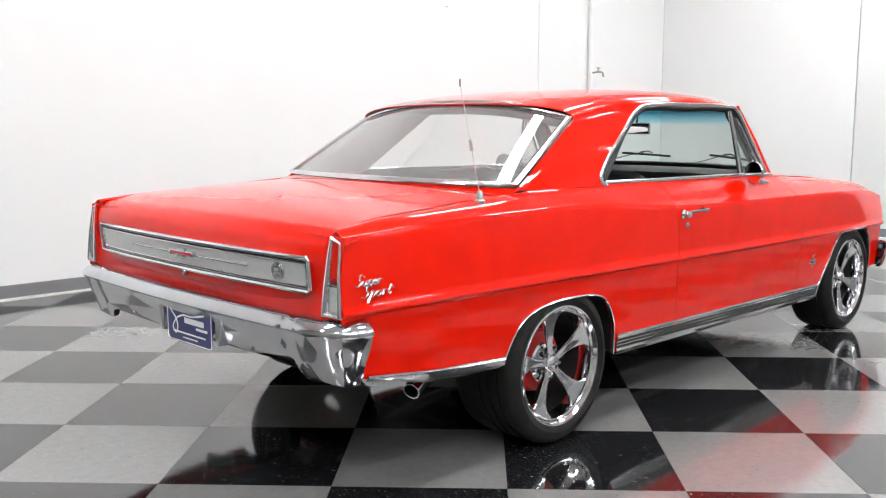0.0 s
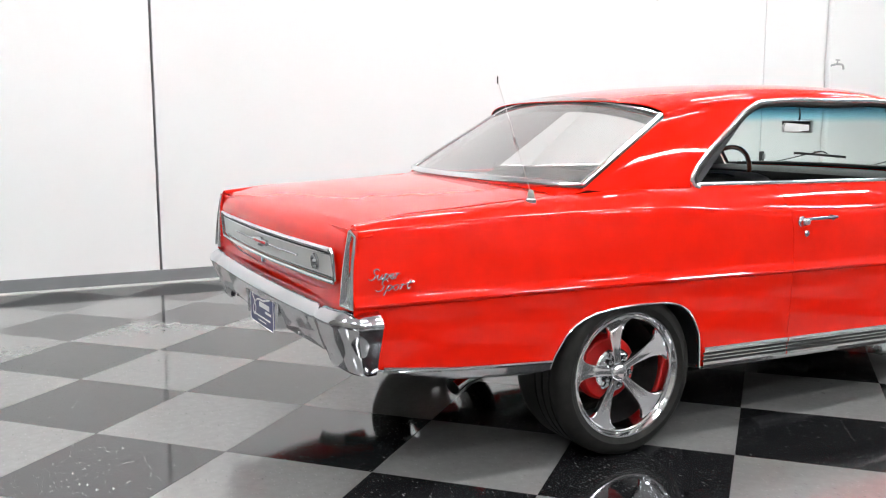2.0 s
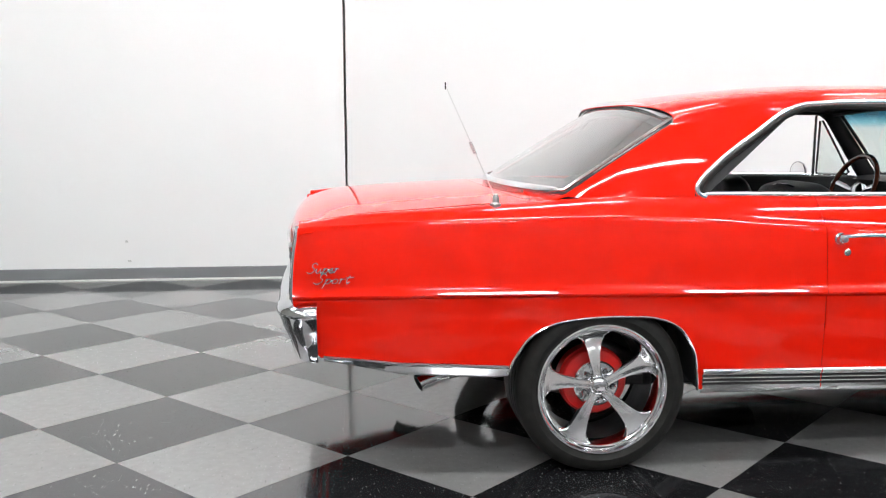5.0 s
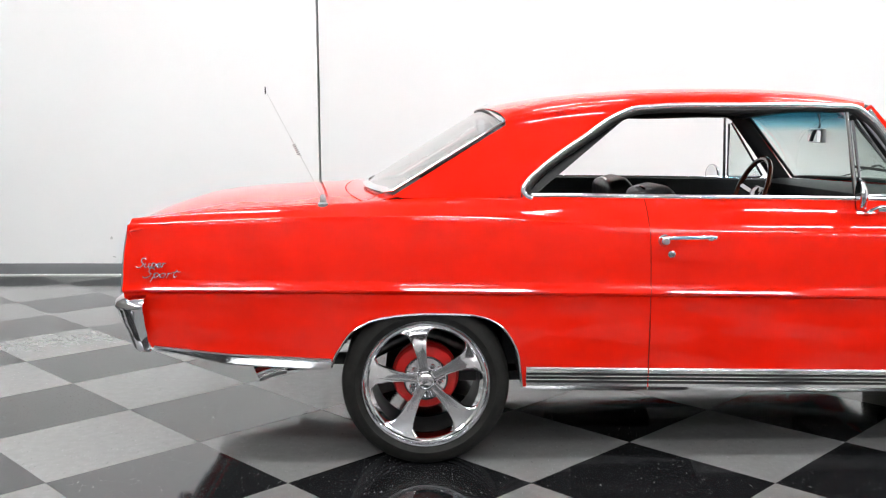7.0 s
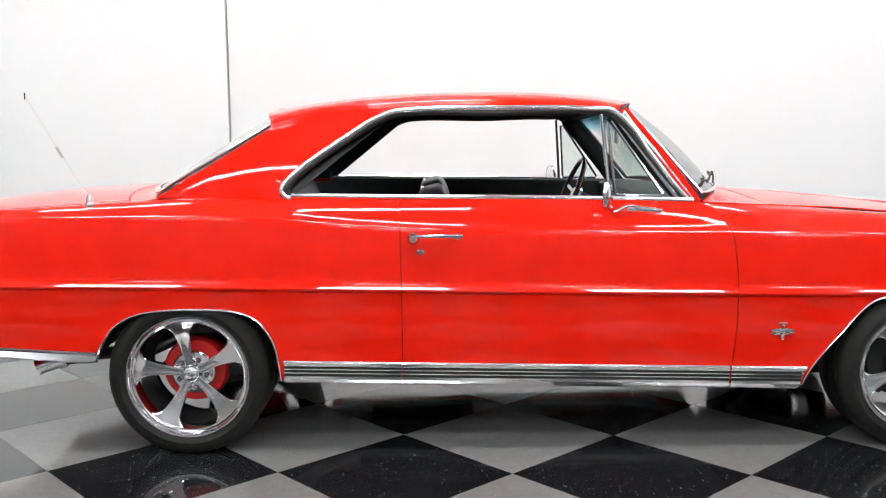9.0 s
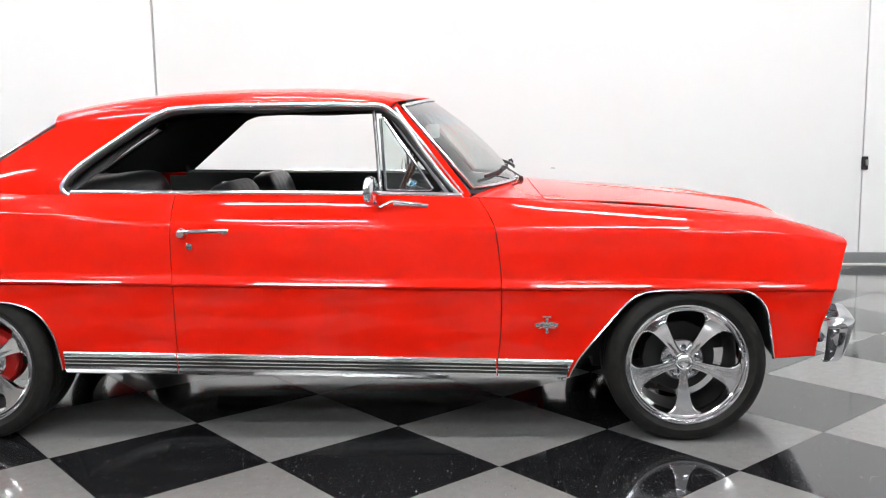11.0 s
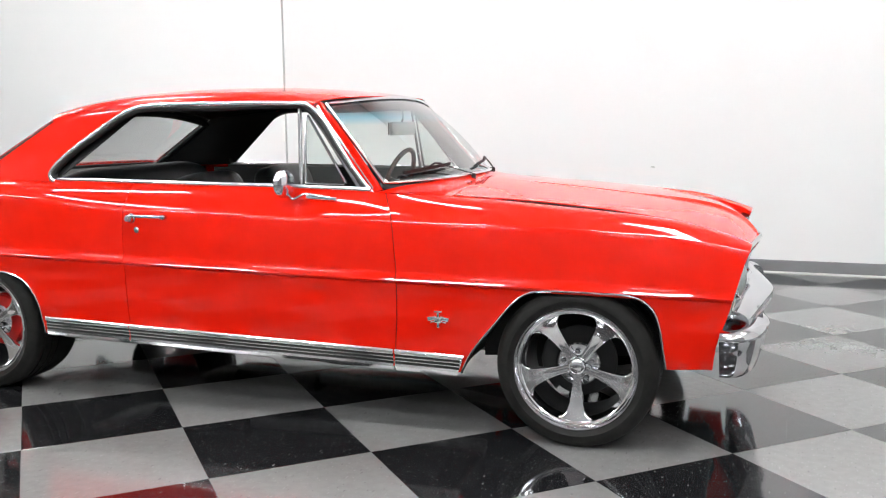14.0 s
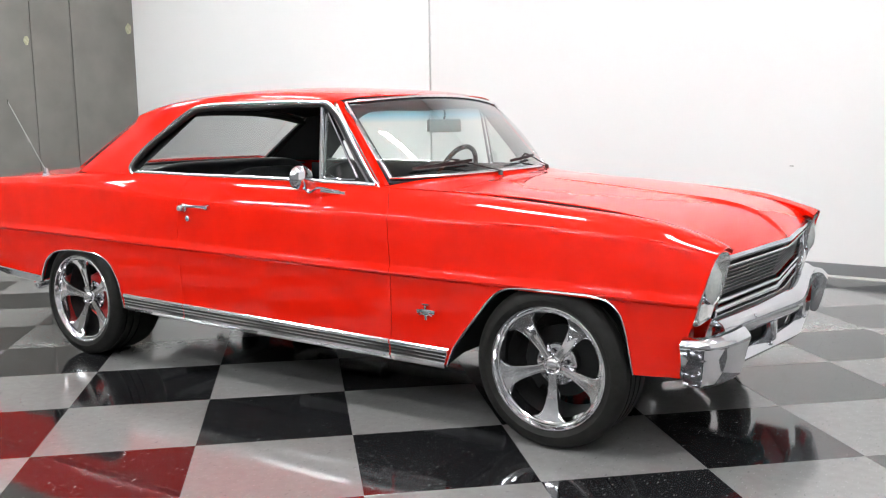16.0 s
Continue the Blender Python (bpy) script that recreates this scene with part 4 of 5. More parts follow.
    part("emblem_inlay", box(face(0, 0.778) + Vector((-0.0215, 0, 0)), (0.003, 0.145, 0.008), 0.001), BRAKE, pan)
    em = bmesh.new()
    for q in (-1, 1):
        add_sweep(em, smooth_path([face(-0.560 + q * 0.004 + 0.022 * math.sin(a) * q, 0.772 + 0.026 * math.cos(a)) + Vector((-0.012, 0, 0)) for a in np.linspace(-2.6, 2.6, 12)], 24), ring(0.004, 0.004, 6), up=(-1, 0, 0))
    add_box(em, face(-0.560, 0.772) + Vector((-0.012, 0, 0)), (0.008, 0.045, 0.022), 0.003)
    part("round_badge", em, CHROME, pan, "round chrome badge")
    kl = lathe([(0.012, 0), (0.012, -0.01), (0.008, -0.014), (0, -0.014)], 16, "x", face(0, 0.706) + Vector((-0.004, 0, 0)))
    part("trunk_lock", kl, CHROME, lid)
    # tail lamps
    for s in (-1, 1):
        lamp = new("tail_lamp")
        lamp.parent = car
        lamp["label"] = "upright tail lamp, red over clear in a chrome bezel"
        def at(u, v, d=0.0):
            z = 0.657 + 0.245 * v - 0.016 * u * v**4
            yi_, yo = 0.774 + (0.793 - 0.774) * v, 0.861 + (0.838 - 0.861) * v
            x = -1.081 + 0.027 * v + 0.006 * u - 0.004 * math.sin(math.pi * v) - d
            return Vector((x, s * (yi_ + (yo - yi_) * u), z))
        bm = bmesh.new()
        loops = []
        for inset, d in ((0.10, -0.04), (0.03, -0.02), (0.0, 0.0), (0.03, 0.007), (0.11, 0.008), (0.16, 0.003), (0.20, -0.018)):
            iv = inset * 0.30
            corners = [(inset, iv), (1 - inset, iv), (1 - inset, 1 - iv), (inset, 1 - iv)]
            loop = []
            for (u0, v0), (u1, v1) in zip(corners, corners[1:] + corners[:1]):
                loop += [at(u0 + (u1 - u0) * k / 10, v0 + (v1 - v0) * k / 10, d) for k in range(10)]
            loops.append(loop)
        add_grid(bm, loops, close_v=True)
        part("bezel", bm, TRIM, lamp, "bright bezel", sharp=30)
        for nm, v0, v1, mat in (("red_lens", 0.40, 0.935, LENS_RED), ("clear_lens", 0.065, 0.375, LENS_WHITE)):
            bm = bmesh.new()
            add_grid(bm, [[at(u, v0 + (v1 - v0) * k / 8, -0.013 + 0.004 * math.sin(math.pi * (u - 0.15) / 0.7)) for u in np.linspace(0.15, 0.85, 6)] for k in range(9)])
            part(nm, bm, mat, lamp, solid=0.006)
        part("lens_bar", sweep([at(0.2, 0.388, -0.008), at(0.8, 0.388, -0.008)], ring(0.004, 0.004, 8)), CHROME, lamp)
    # bumper
    bm = bmesh.new()
    rows = []
    plan = [(-0.992, 0.868), (-1.005, 0.868), (-1.030, 0.863), (-1.057, 0.842), (-1.078, 0.80), (-1.088, 0.74), (-1.092, 0.68), (-1.100, 0.64), (-1.108, 0.5), (-1.116, 0.3), (-1.120, 0.1)]
    full = [(x, -y) for x, y in plan] + [(x, y) for x, y in reversed(plan)]
    pth = smooth_path([(x, y, 0) for x, y in full], 121)
    for i, p in enumerate(pth):
        a, b = pth[max(0, i - 1)], pth[min(len(pth) - 1, i + 1)]
        t = (b - a).normalized()
        n = Vector((-t.y, t.x, 0))
        end = smooth((abs(p.y) - 0.63) / 0.05)
        top, low, o = 0.646 + 0.004 * end, 0.476 - 0.042 * end, 0.016 * end
        row = []
        for z, d in ((top - 0.004, -0.045), (top, -0.02), (top - 0.003, 0.0 + o * 0.4), (top - 0.025, 0.022 + o), (top - 0.040, 0.029 + o), (top - 0.047, 0.028 + o), (top - 0.054, 0.022 + o), (0.55, 0.010 + o * 0.8), (0.51, -0.004 + o * 0.5), (low + 0.012, -0.020 + o * 0.2), (low, -0.032), (low + 0.004, -0.05)):
            row.append(Vector((p.x, p.y, z)) + n * d)
        rows.append(row)
    add_grid(bm, rows)
    bump = part("rear_bumper", bm, CHROME, car, "chrome rear bumper", sharp=48, out=(0.4, 0, 0.55), solid=0.004)
    for y, z in ((-0.36, 0.575), (-0.42, 0.50), (0.33, 0.575), (0.40, 0.50), (-0.62, 0.60), (-0.70, 0.49), (0.62, 0.60)):
        part("bumper_bolt", lathe([(0.009, 0.004), (0.009, -0.003), (0.006, -0.006), (0, -0.007)], 14, "x", (-1.123 + 0.03 * (y / 0.7) ** 2 + (0.012 if z < 0.55 else 0), y, z)), CHROME, bump)
    # recess shields and the plate
    for q in (-1, 1):
        bm = bmesh.new()
        add_grid(bm, [[Vector((-1.128 - d, -0.075 + q * (0.172 + w), z + 0.012)) for w, d in ((0.0, -0.02), (0.006, 0.010), (0.05 - 0.03 * (0.59 - z) / 0.12, 0.008), (0.06 - 0.03 * (0.59 - z) / 0.12, -0.02))] for z in (0.592, 0.55, 0.51, 0.472)])
        part("plate_shield", bm, CHROME, bump, solid=0.003)
    pl = thing("plate", "dark blue dealer plate with white unreadable print", "plate")
    py, pz = -0.075, 0.534
    bm = box((-1.134, py, pz), (0.003, 0.305, 0.150))
    bmesh.ops.bevel(bm, geom=[e for e in bm.edges if abs(e.verts[0].co.x - e.verts[1].co.x) > 0.002], offset=0.014, segments=4, affect="EDGES")
    part("panel", bm, PLATE_BLUE, pl)
    loop = []
    for a, b, a0 in ((1, 1, 0), (-1, 1, 90), (-1, -1, 180), (1, -1, 270)):
        loop += [(-1.136, py + a * 0.137 + 0.012 * math.cos(radians(a0 + k * 22.5)), pz + b * 0.060 + 0.012 * math.sin(radians(a0 + k * 22.5))) for k in range(5)]
    part("rim", sweep(loop, ring(0.0016, 0.0016, 6), up=(-1, 0, 0), closed=True), WHITE, pl)
    swash = [(0.085, 0.052), (0.115, 0.058), (0.125, 0.038), (0.095, 0.012), (0.078, -0.02), (0.092, -0.045), (0.112, -0.03), (0.090, 0.004), (0.05, 0.022), (-0.02, 0.026), (-0.10, 0.040)]
    part("print_stroke", sweep(smooth_path([(-1.1365, py + y, pz + z) for y, z in swash], 80), ring(0.0034, 0.0012, 6), up=(-1, 0, 0)), WHITE, pl)
    for y0, z0, w, h in ((-0.035, 0.008, 0.13, 0.020), (-0.085, -0.014, 0.075, 0.009), (0.0, -0.040, 0.22, 0.006), (-0.005, -0.056, 0.10, 0.004)):
        part("print_bar", box((-1.1365, py + y0, pz + z0), (0.001, w, h)), WHITE, pl)
    # exhaust tips
    for s in (-1, 1):
        path = smooth_path([(-0.530, s * 0.662, 0.336), (-0.570, s * 0.672, 0.331), (-0.610, s * 0.684, 0.320), (-0.636, s * 0.692, 0.309)], 20)
        bm = bmesh.new()
        add_sweep(bm, path, ring(0.032, 0.032, 18), cap=False)
        part("exhaust_tip", bm, TRIM, car, "chrome exhaust tip", solid=0.003, lining=DARK)
        part("tail_pipe", sweep(smooth_path([(-0.25, s * 0.58, 0.34), (-0.38, s * 0.62, 0.350), (-0.535, s * 0.663, 0.336)], 16), ring(0.025, 0.025, 12), up=(0, 1, 0)), DARK, car)
    # aerial
    a0, a1 = Vector((-0.366, -0.766, 0.955)), Vector((-0.552, -0.846, 1.370))
    an = new("aerial")
    an.parent = car
    part("aerial_base", lathe([(0.019, -0.004), (0.019, 0.010), (0.013, 0.016), (0.012, 0.034), (0.007, 0.045), (0.0, 0.046)], 18, "z", a0), STEEL, an)
    part("mast", sweep([a0.lerp(a1, k / 10) + Vector((0, 0, 0.03 * (1 - k / 10))) for k in range(11)], ring(0.0013, 0.0013, 6), up=(0, 1, 0)), BRUSHED, an)
    c0 = a0.lerp(a1, 0.42)
    coil = [c0 + (a1 - a0).normalized() * (0.045 * k / 60) + Vector((0.006 * math.cos(k * 0.63), 0.006 * math.sin(k * 0.63), 0.012)) for k in range(61)]
    part("coil", sweep(coil, ring(0.0014, 0.0014, 5), up=(0.3, 0.9, 0.1)), STEEL, an)
    part("tip", lathe([(0.0, -0.014), (0.0022, -0.012), (0.0022, 0.010), (0.0, 0.012)], 10, "z", a1), DARK, an)


hood_mid = curve((2.2, 0.981), (2.56, 0.947), (2.93, 0.909), (3.1, 0.888), (3.2, 0.872), (3.28, 0.853), (3.36, 0.820), (3.41, 0.782), (3.44, 0.748))


def hood_z(x, y):
    e = ZI(x) + 0.001 + 0.008 * smooth((x - 2.3) / 0.35) * smooth((3.2 - x) / 0.35) + 0.001 * smooth((x - 3.2) / 0.2)
    c = hood_mid(x) - 0.004
    a = min(1.0, abs(y) / 0.63)
    split = (0.004 + 0.008 * smooth((x - 2.9) / 0.35)) * smooth((x - 2.3) / 0.3) * max(0.0, 1 - abs(y) / 0.03) ** 0.8
    return c + (e - c) * a**1.7 + split


def front_end(car):
    mid = (2.0, 0, 0.5)
    ys = sorted(set(list(np.linspace(-0.618, 0.618, 55)) + [q * v for q in (-1, 1) for v in (0.006, 0.014, 0.022, 0.03, 0.04, 0.606)]))
    rows = []
    for x in list(np.linspace(2.245, 3.3, 50)) + [3.32, 3.34, 3.355, 3.37, 3.383, 3.395, 3.405, 3.415, 3.423, 3.43, 3.436, 3.44]:
        wide = (YI(x) - 0.004) / 0.618
        row = [Vector((x + 0.03 * (abs(y) / 0.62) ** 2 * max(0.0, 1 - (x - 2.245) / 0.4) - 0.060 * (abs(y) / 0.62) ** 1.3 * max(0.0, (x - 3.2) / 0.24), y * wide, hood_z(x, y * wide))) for y in ys]
        rows.append(row)
    rows.append([v + Vector((0.006, 0, -0.014)) for v in rows[-1]])
    bm = bmesh.new()
    add_grid(bm, rows)
    hood = part("hood", bm, RED, car, sharp=50, out=mid, solid=0.004)
    # black strip along each hood edge, painting the shade of the open gap
    for q in (-1, 1):
        bm = bmesh.new()
        add_grid(bm, [[Vector((x, q * (YI(x) - 0.007), hood_z(x, YI(x)) - 0.003)), Vector((x, q * (YI(x) - 0.007), ZI(x) - 0.03))] for x in np.linspace(2.29, 3.16, 26)])
        part("hood_gap_shade", bm, GAPBLACK, hood, solid=0.003)
    # cowl between hood and windscreen
    rows = []
    for k in range(9):
        u = k / 8
        row = []
        for v in np.linspace(-1, 1, 33):
            glass = ws_low(v) + Vector((0.0, 0, -0.003))
            xh = 2.240 + 0.03 * v * v
            front = Vector((xh, v * (YI(2.28) - 0.004), hood_z(xh, v * 0.63) - 0.001))
            xs = glass.x + (front.x - glass.x) * u if abs(v) == 1 else None
            g1, f1 = ws_low(1.0) + Vector((0.0, 0, -0.003)), Vector((2.27, YI(2.28) - 0.004, ZI(2.27)))
            q = g1.lerp(f1, u)
            side = Vector((q.x, YI(q.x) + 0.003, ZI(q.x) + 0.0005)) - q
            side = Vector((0, side.y * math.copysign(1, v), side.z)) * abs(v) ** 6
            row.append(glass.lerp(front, u) + side + Vector((0, 0, -0.005 * math.sin(math.pi * u) * (1 - v * v))))
        rows.append(row)
    bm = bmesh.new()
    add_grid(bm, rows)
    part("cowl", bm, RED, car, sharp=60, out=mid, solid=0.004)
    # wipers
    for y0, y1, ya, yb in ((-0.137, -0.42, -0.60, -0.28), (0.455, 0.15, 0.0, 0.31)):
        b0 = ws_low(y0 / 0.70) + Vector((0.022, 0, -0.004))
        w = new("wiper")
        w.parent = car
        def gl(y, u):
            v = y / 0.70
            return ws_low(v).lerp(ws_top(v), u) + Vector((0.018 + 0.02 * math.sin(math.pi * u), 0, 0.012 + 0.01 * math.sin(math.pi * u)))
        part("pivot", lathe([(0.012, -0.02), (0.011, 0.004), (0.008, 0.011), (0.0, 0.013)], 16, "z", b0), WIPER_BLACK, w)
        m0 = gl(y1, 0.125) + Vector((0.012, 0, 0.012))
        arm = [b0 + Vector((0, 0, 0.010)), b0.lerp(m0, 0.25) + Vector((0.003, 0, 0.006)), b0.lerp(m0, 0.6) + Vector((0.003, 0, 0.005)), m0]
        part("arm", sweep(smooth_path(arm, 16), ring(0.0042, 0.0028, 8)), WIPER_BLACK, w)
        part("blade", sweep([gl(ya + (yb - ya) * q, 0.085 + 0.045 * q) for q in np.linspace(0, 1, 9)], [(-0.002, -0.008), (0.002, -0.008), (0.004, 0.005), (-0.004, 0.005)]), WIPER_BLACK, w)
        part("blade_clip", sweep([gl(y1 - 0.03, 0.105) + Vector((0.008, 0, 0.008)), m0, gl(y1 + 0.05, 0.12) + Vector((0.008, 0, 0.008))], ring(0.005, 0.004, 8)), WIPER_BLACK, w)
    # nose: headlamp bezels
    for s in (-1, 1):
        lamp = new("headlamp")
        lamp.parent = car
        lamp["label"] = "round headlamp in a bright angular bezel"
        cy, cz = 0.741, 0.670
        def fx(y, z):
            return 3.345 + 0.226 * (z - 0.53) + 0.06 * (0.832 - y)
        outline = [(0.652, 0.742), (0.674, 0.760), (0.725, 0.769), (0.785, 0.762)] + [(side_y(3.37, z) - 0.008, z) for z in (0.74, 0.70, 0.66, 0.62, 0.58, 0.545)] + [(0.815, 0.527), (0.74, 0.521), (0.700, 0.526), (0.684, 0.556), (0.666, 0.63), (0.654, 0.70)]
        n = 48
        pl = smooth_path([(0, y, z) for y, z in outline + outline[:1]], n + 1)[:-1]
        rows = []
        for kind, d in (("out", -0.10), ("out", 0.0), ("o2", 0.007), ("o3", 0.003), ("in2", -0.02), ("in", -0.024)):
            row = []
            for q in pl:
                a = math.atan2(q.z - cz, q.y - cy)
                cir = Vector((0, cy + 0.081 * math.cos(a), cz + 0.084 * math.sin(a)))
                f = {"out": 0.0, "o2": 0.06, "o3": 0.14, "in2": 0.85, "in": 1.0}[kind]
                p = Vector(q).lerp(cir, f)
                row.append(Vector(((fx(p.y, p.z) if kind[0] == "o" else fx(cy, cz) + 0.10 * (p.z - cz) - 0.05 * (p.y - cy)) + d, s * p.y, p.z)))
            rows.append(row)
        bm = bmesh.new()
        add_grid(bm, rows, close_v=True)
        part("bezel", bm, SATIN, lamp, "bright headlamp bezel", sharp=35)
        hx = fx(cy, cz) - 0.012
        toe = Matrix.Translation((hx, s * cy, cz)) @ Matrix.Rotation(s * 0.05, 4, "Z") @ Matrix.Rotation(-0.10, 4, "Y")
        for nm, prof, mat, lab in (("rim_ring", [(0.084, -0.01), (0.084, 0.004), (0.081, 0.009), (0.076, 0.003)], TRIM, ""), ("lens", [(0.079, 0.002), (0.072, 0.013), (0.056, 0.024), (0.034, 0.031), (0.016, 0.034), (0.0, 0.035)], LENS_WHITE, "clear fluted glass lens")):
            bm = lathe(prof, 40, "x", (0, 0, 0))
            bmesh.ops.transform(bm, matrix=toe, verts=bm.verts)
            part(nm, bm, mat, lamp, lab)
    # grille
    gr = new("grille")
    gr.parent = car
    gr["label"] = "bright horizontal-bar grille"
    def gx(z, y):
        return 3.386 + 0.060 * (z - 0.53) / 0.25 + 0.020 - 0.065 * abs(y) / 0.63
    bm = bmesh.new()
    add_grid(bm, [[Vector((gx(z, y) - 0.05, y, z)) for y in np.linspace(-0.63, 0.63, 9)] for z in (0.51, 0.75)])
    part("grille_backing", bm, DARK, gr, solid=0.003)
    for z in np.linspace(0.588, 0.688, 8):
        part("grille_bar", sweep([Vector((gx(z, y) - 0.018, y, z)) for y in np.linspace(-0.60, 0.60, 13)], [(-0.006, -0.0022), (0.006, -0.0015), (0.006, 0.0015), (-0.006, 0.0022)]), STEEL, gr)
    for z, h in ((0.730, 0.011), (0.703, 0.004), (0.570, 0.008), (0.538, 0.009)):
        part("grille_rail", sweep([Vector((gx(z, y) + 0.002, y, z)) for y in np.linspace(-0.615, 0.615, 13)], ring(0.008, h, 8)), CHROME, gr)
    for q in (-1, 1):
        part("grille_end", sweep([Vector((gx(z, 0.60) + 0.001, q * 0.606, z)) for z in (0.54, 0.65, 0.735)], ring(0.008, 0.006, 8), up=(0, 1, 0)), CHROME, gr)
    em = bmesh.new()
    add_box(em, Vector((gx(0.70, 0.40) + 0.0, 0.45, 0.672)), (0.012, 0.07, 0.03), 0.004)
    add_box(em, Vector((gx(0.70, 0.40) + 0.004, 0.45, 0.672)), (0.012, 0.03, 0.05), 0.004)
    part("grille_badge", em, CHROME, gr)
    # lower nose panel behind the bumper
    bm = bmesh.new()
    add_grid(bm, [[Vector((x - 0.115 * (abs(y) / 0.8) ** 1.3, y, z)) for y in np.linspace(-0.825, 0.825, 15)] for x, z in ((3.412, 0.542), (3.408, 0.50), (3.36, 0.42), (3.30, 0.34))])
    part("nose_panel", bm, RED, car, out=mid, solid=0.004)
    # bumper: ends, raised centre bar, lower bar
    bp = new("front_bumper")
    bp.parent = car
    bp["label"] = "chrome front bumper with slotted centre"
    for s in (-1, 1):
        plan = [(3.322, 0.868), (3.350, 0.870), (3.388, 0.858), (3.420, 0.82), (3.442, 0.76), (3.454, 0.70), (3.462, 0.64)]
        pth = smooth_path([(x, s * y, 0) for x, y in plan], 40)
        rows = []
        for i, p in enumerate(pth):
            t = (pth[min(39, i + 1)] - pth[max(0, i - 1)]).normalized()
            n = Vector((t.y, -t.x, 0))
            n = n if n.dot(Vector((0.5, s * 0.9, 0))) > 0 else -n
            u = i / 39
            row = []
            for z, d in ((0.482 + 0.012 * u, -0.04), (0.492 + 0.012 * u, -0.015), (0.489 + 0.010 * u, 0.004), (0.474 + 0.004 * u, 0.022), (0.462, 0.026), (0.455, 0.022), (0.42, 0.014), (0.375, 0.004), (0.330, -0.010), (0.318, -0.022), (0.320, -0.045)):
                row.append(Vector((p.x, p.y, z)) + n * d)
            rows.append(row)
        bm = bmesh.new()
        add_grid(bm, rows)
        end = part("bumper_end", bm, CHROME, bp, sharp=50, out=(2.8, 0, 0.4), solid=0.004)
        bm = bmesh.new()
        bm.faces.new([bm.verts.new(v - Vector((0, s * 0.001, 0))) for v in rows[-1]])
        part("end_cap", bm, CHROME, end, out=(3.4, s * 0.9, 0.42), solid=0.003)
    def bar(name, zt, zb, x_c, wy, deep):
        rows = []
        for y in np.linspace(-wy, wy, 31):
            x = x_c - 0.085 * max(0.0, (y * y + 0.0009) ** 0.5 - 0.03) / 0.57
            rows.append([Vector((x + d, y, z)) for z, d in ((zt - 0.002, -deep), (zt, -deep * 0.6), (zt - 0.006, -0.022), (zt - 0.022, 0.002), (zt - 0.036, 0.010), (zb + 0.016, 0.006), (zb + 0.004, -0.002), (zb, -0.015), (zb + 0.004, -deep))])
        b = bmesh.new()
        add_grid(b, rows)
        ob = part(name, b, CHROME, bp, sharp=50, out=(3.0, 0, 0.45), solid=0.004)
        for r, sy in ((rows[0], 1), (rows[-1], -1)):
            b = bmesh.new()
            b.faces.new([b.verts.new(v + Vector((0, sy * 0.001, 0))) for v in r])
            part("end_cap", b, CHROME, ob, out=(3.4, 0, 0.45), solid=0.003)
        return ob
    bar("centre_bar", 0.536, 0.446, 3.510, 0.715, 0.10)
    bar("lower_bar", 0.388, 0.334, 3.500, 0.60, 0.05)
    bm = bmesh.new()
    add_grid(bm, [[Vector((3.440 - 0.085 * abs(y) / 0.57, y, z)) for y in np.linspace(-0.6, 0.6, 9)] for z in (0.36, 0.50)])
    part("slot_backing", bm, DARK, bp, solid=0.003)
    for q in (-1, 1):
        part("bracket", box((3.450, q * 0.24, 0.415), (0.05, 0.05, 0.09), 0.008), CHROME, bp)
        for y, z, x in ((0.46, 0.502, 3.449), (0.28, 0.365, 3.466)):
            part("bumper_bolt", lathe([(0.010, -0.004), (0.010, 0.003), (0.006, 0.007), (0, 0.008)], 14, "x", (x, q * y, z)), CHROME, bp)


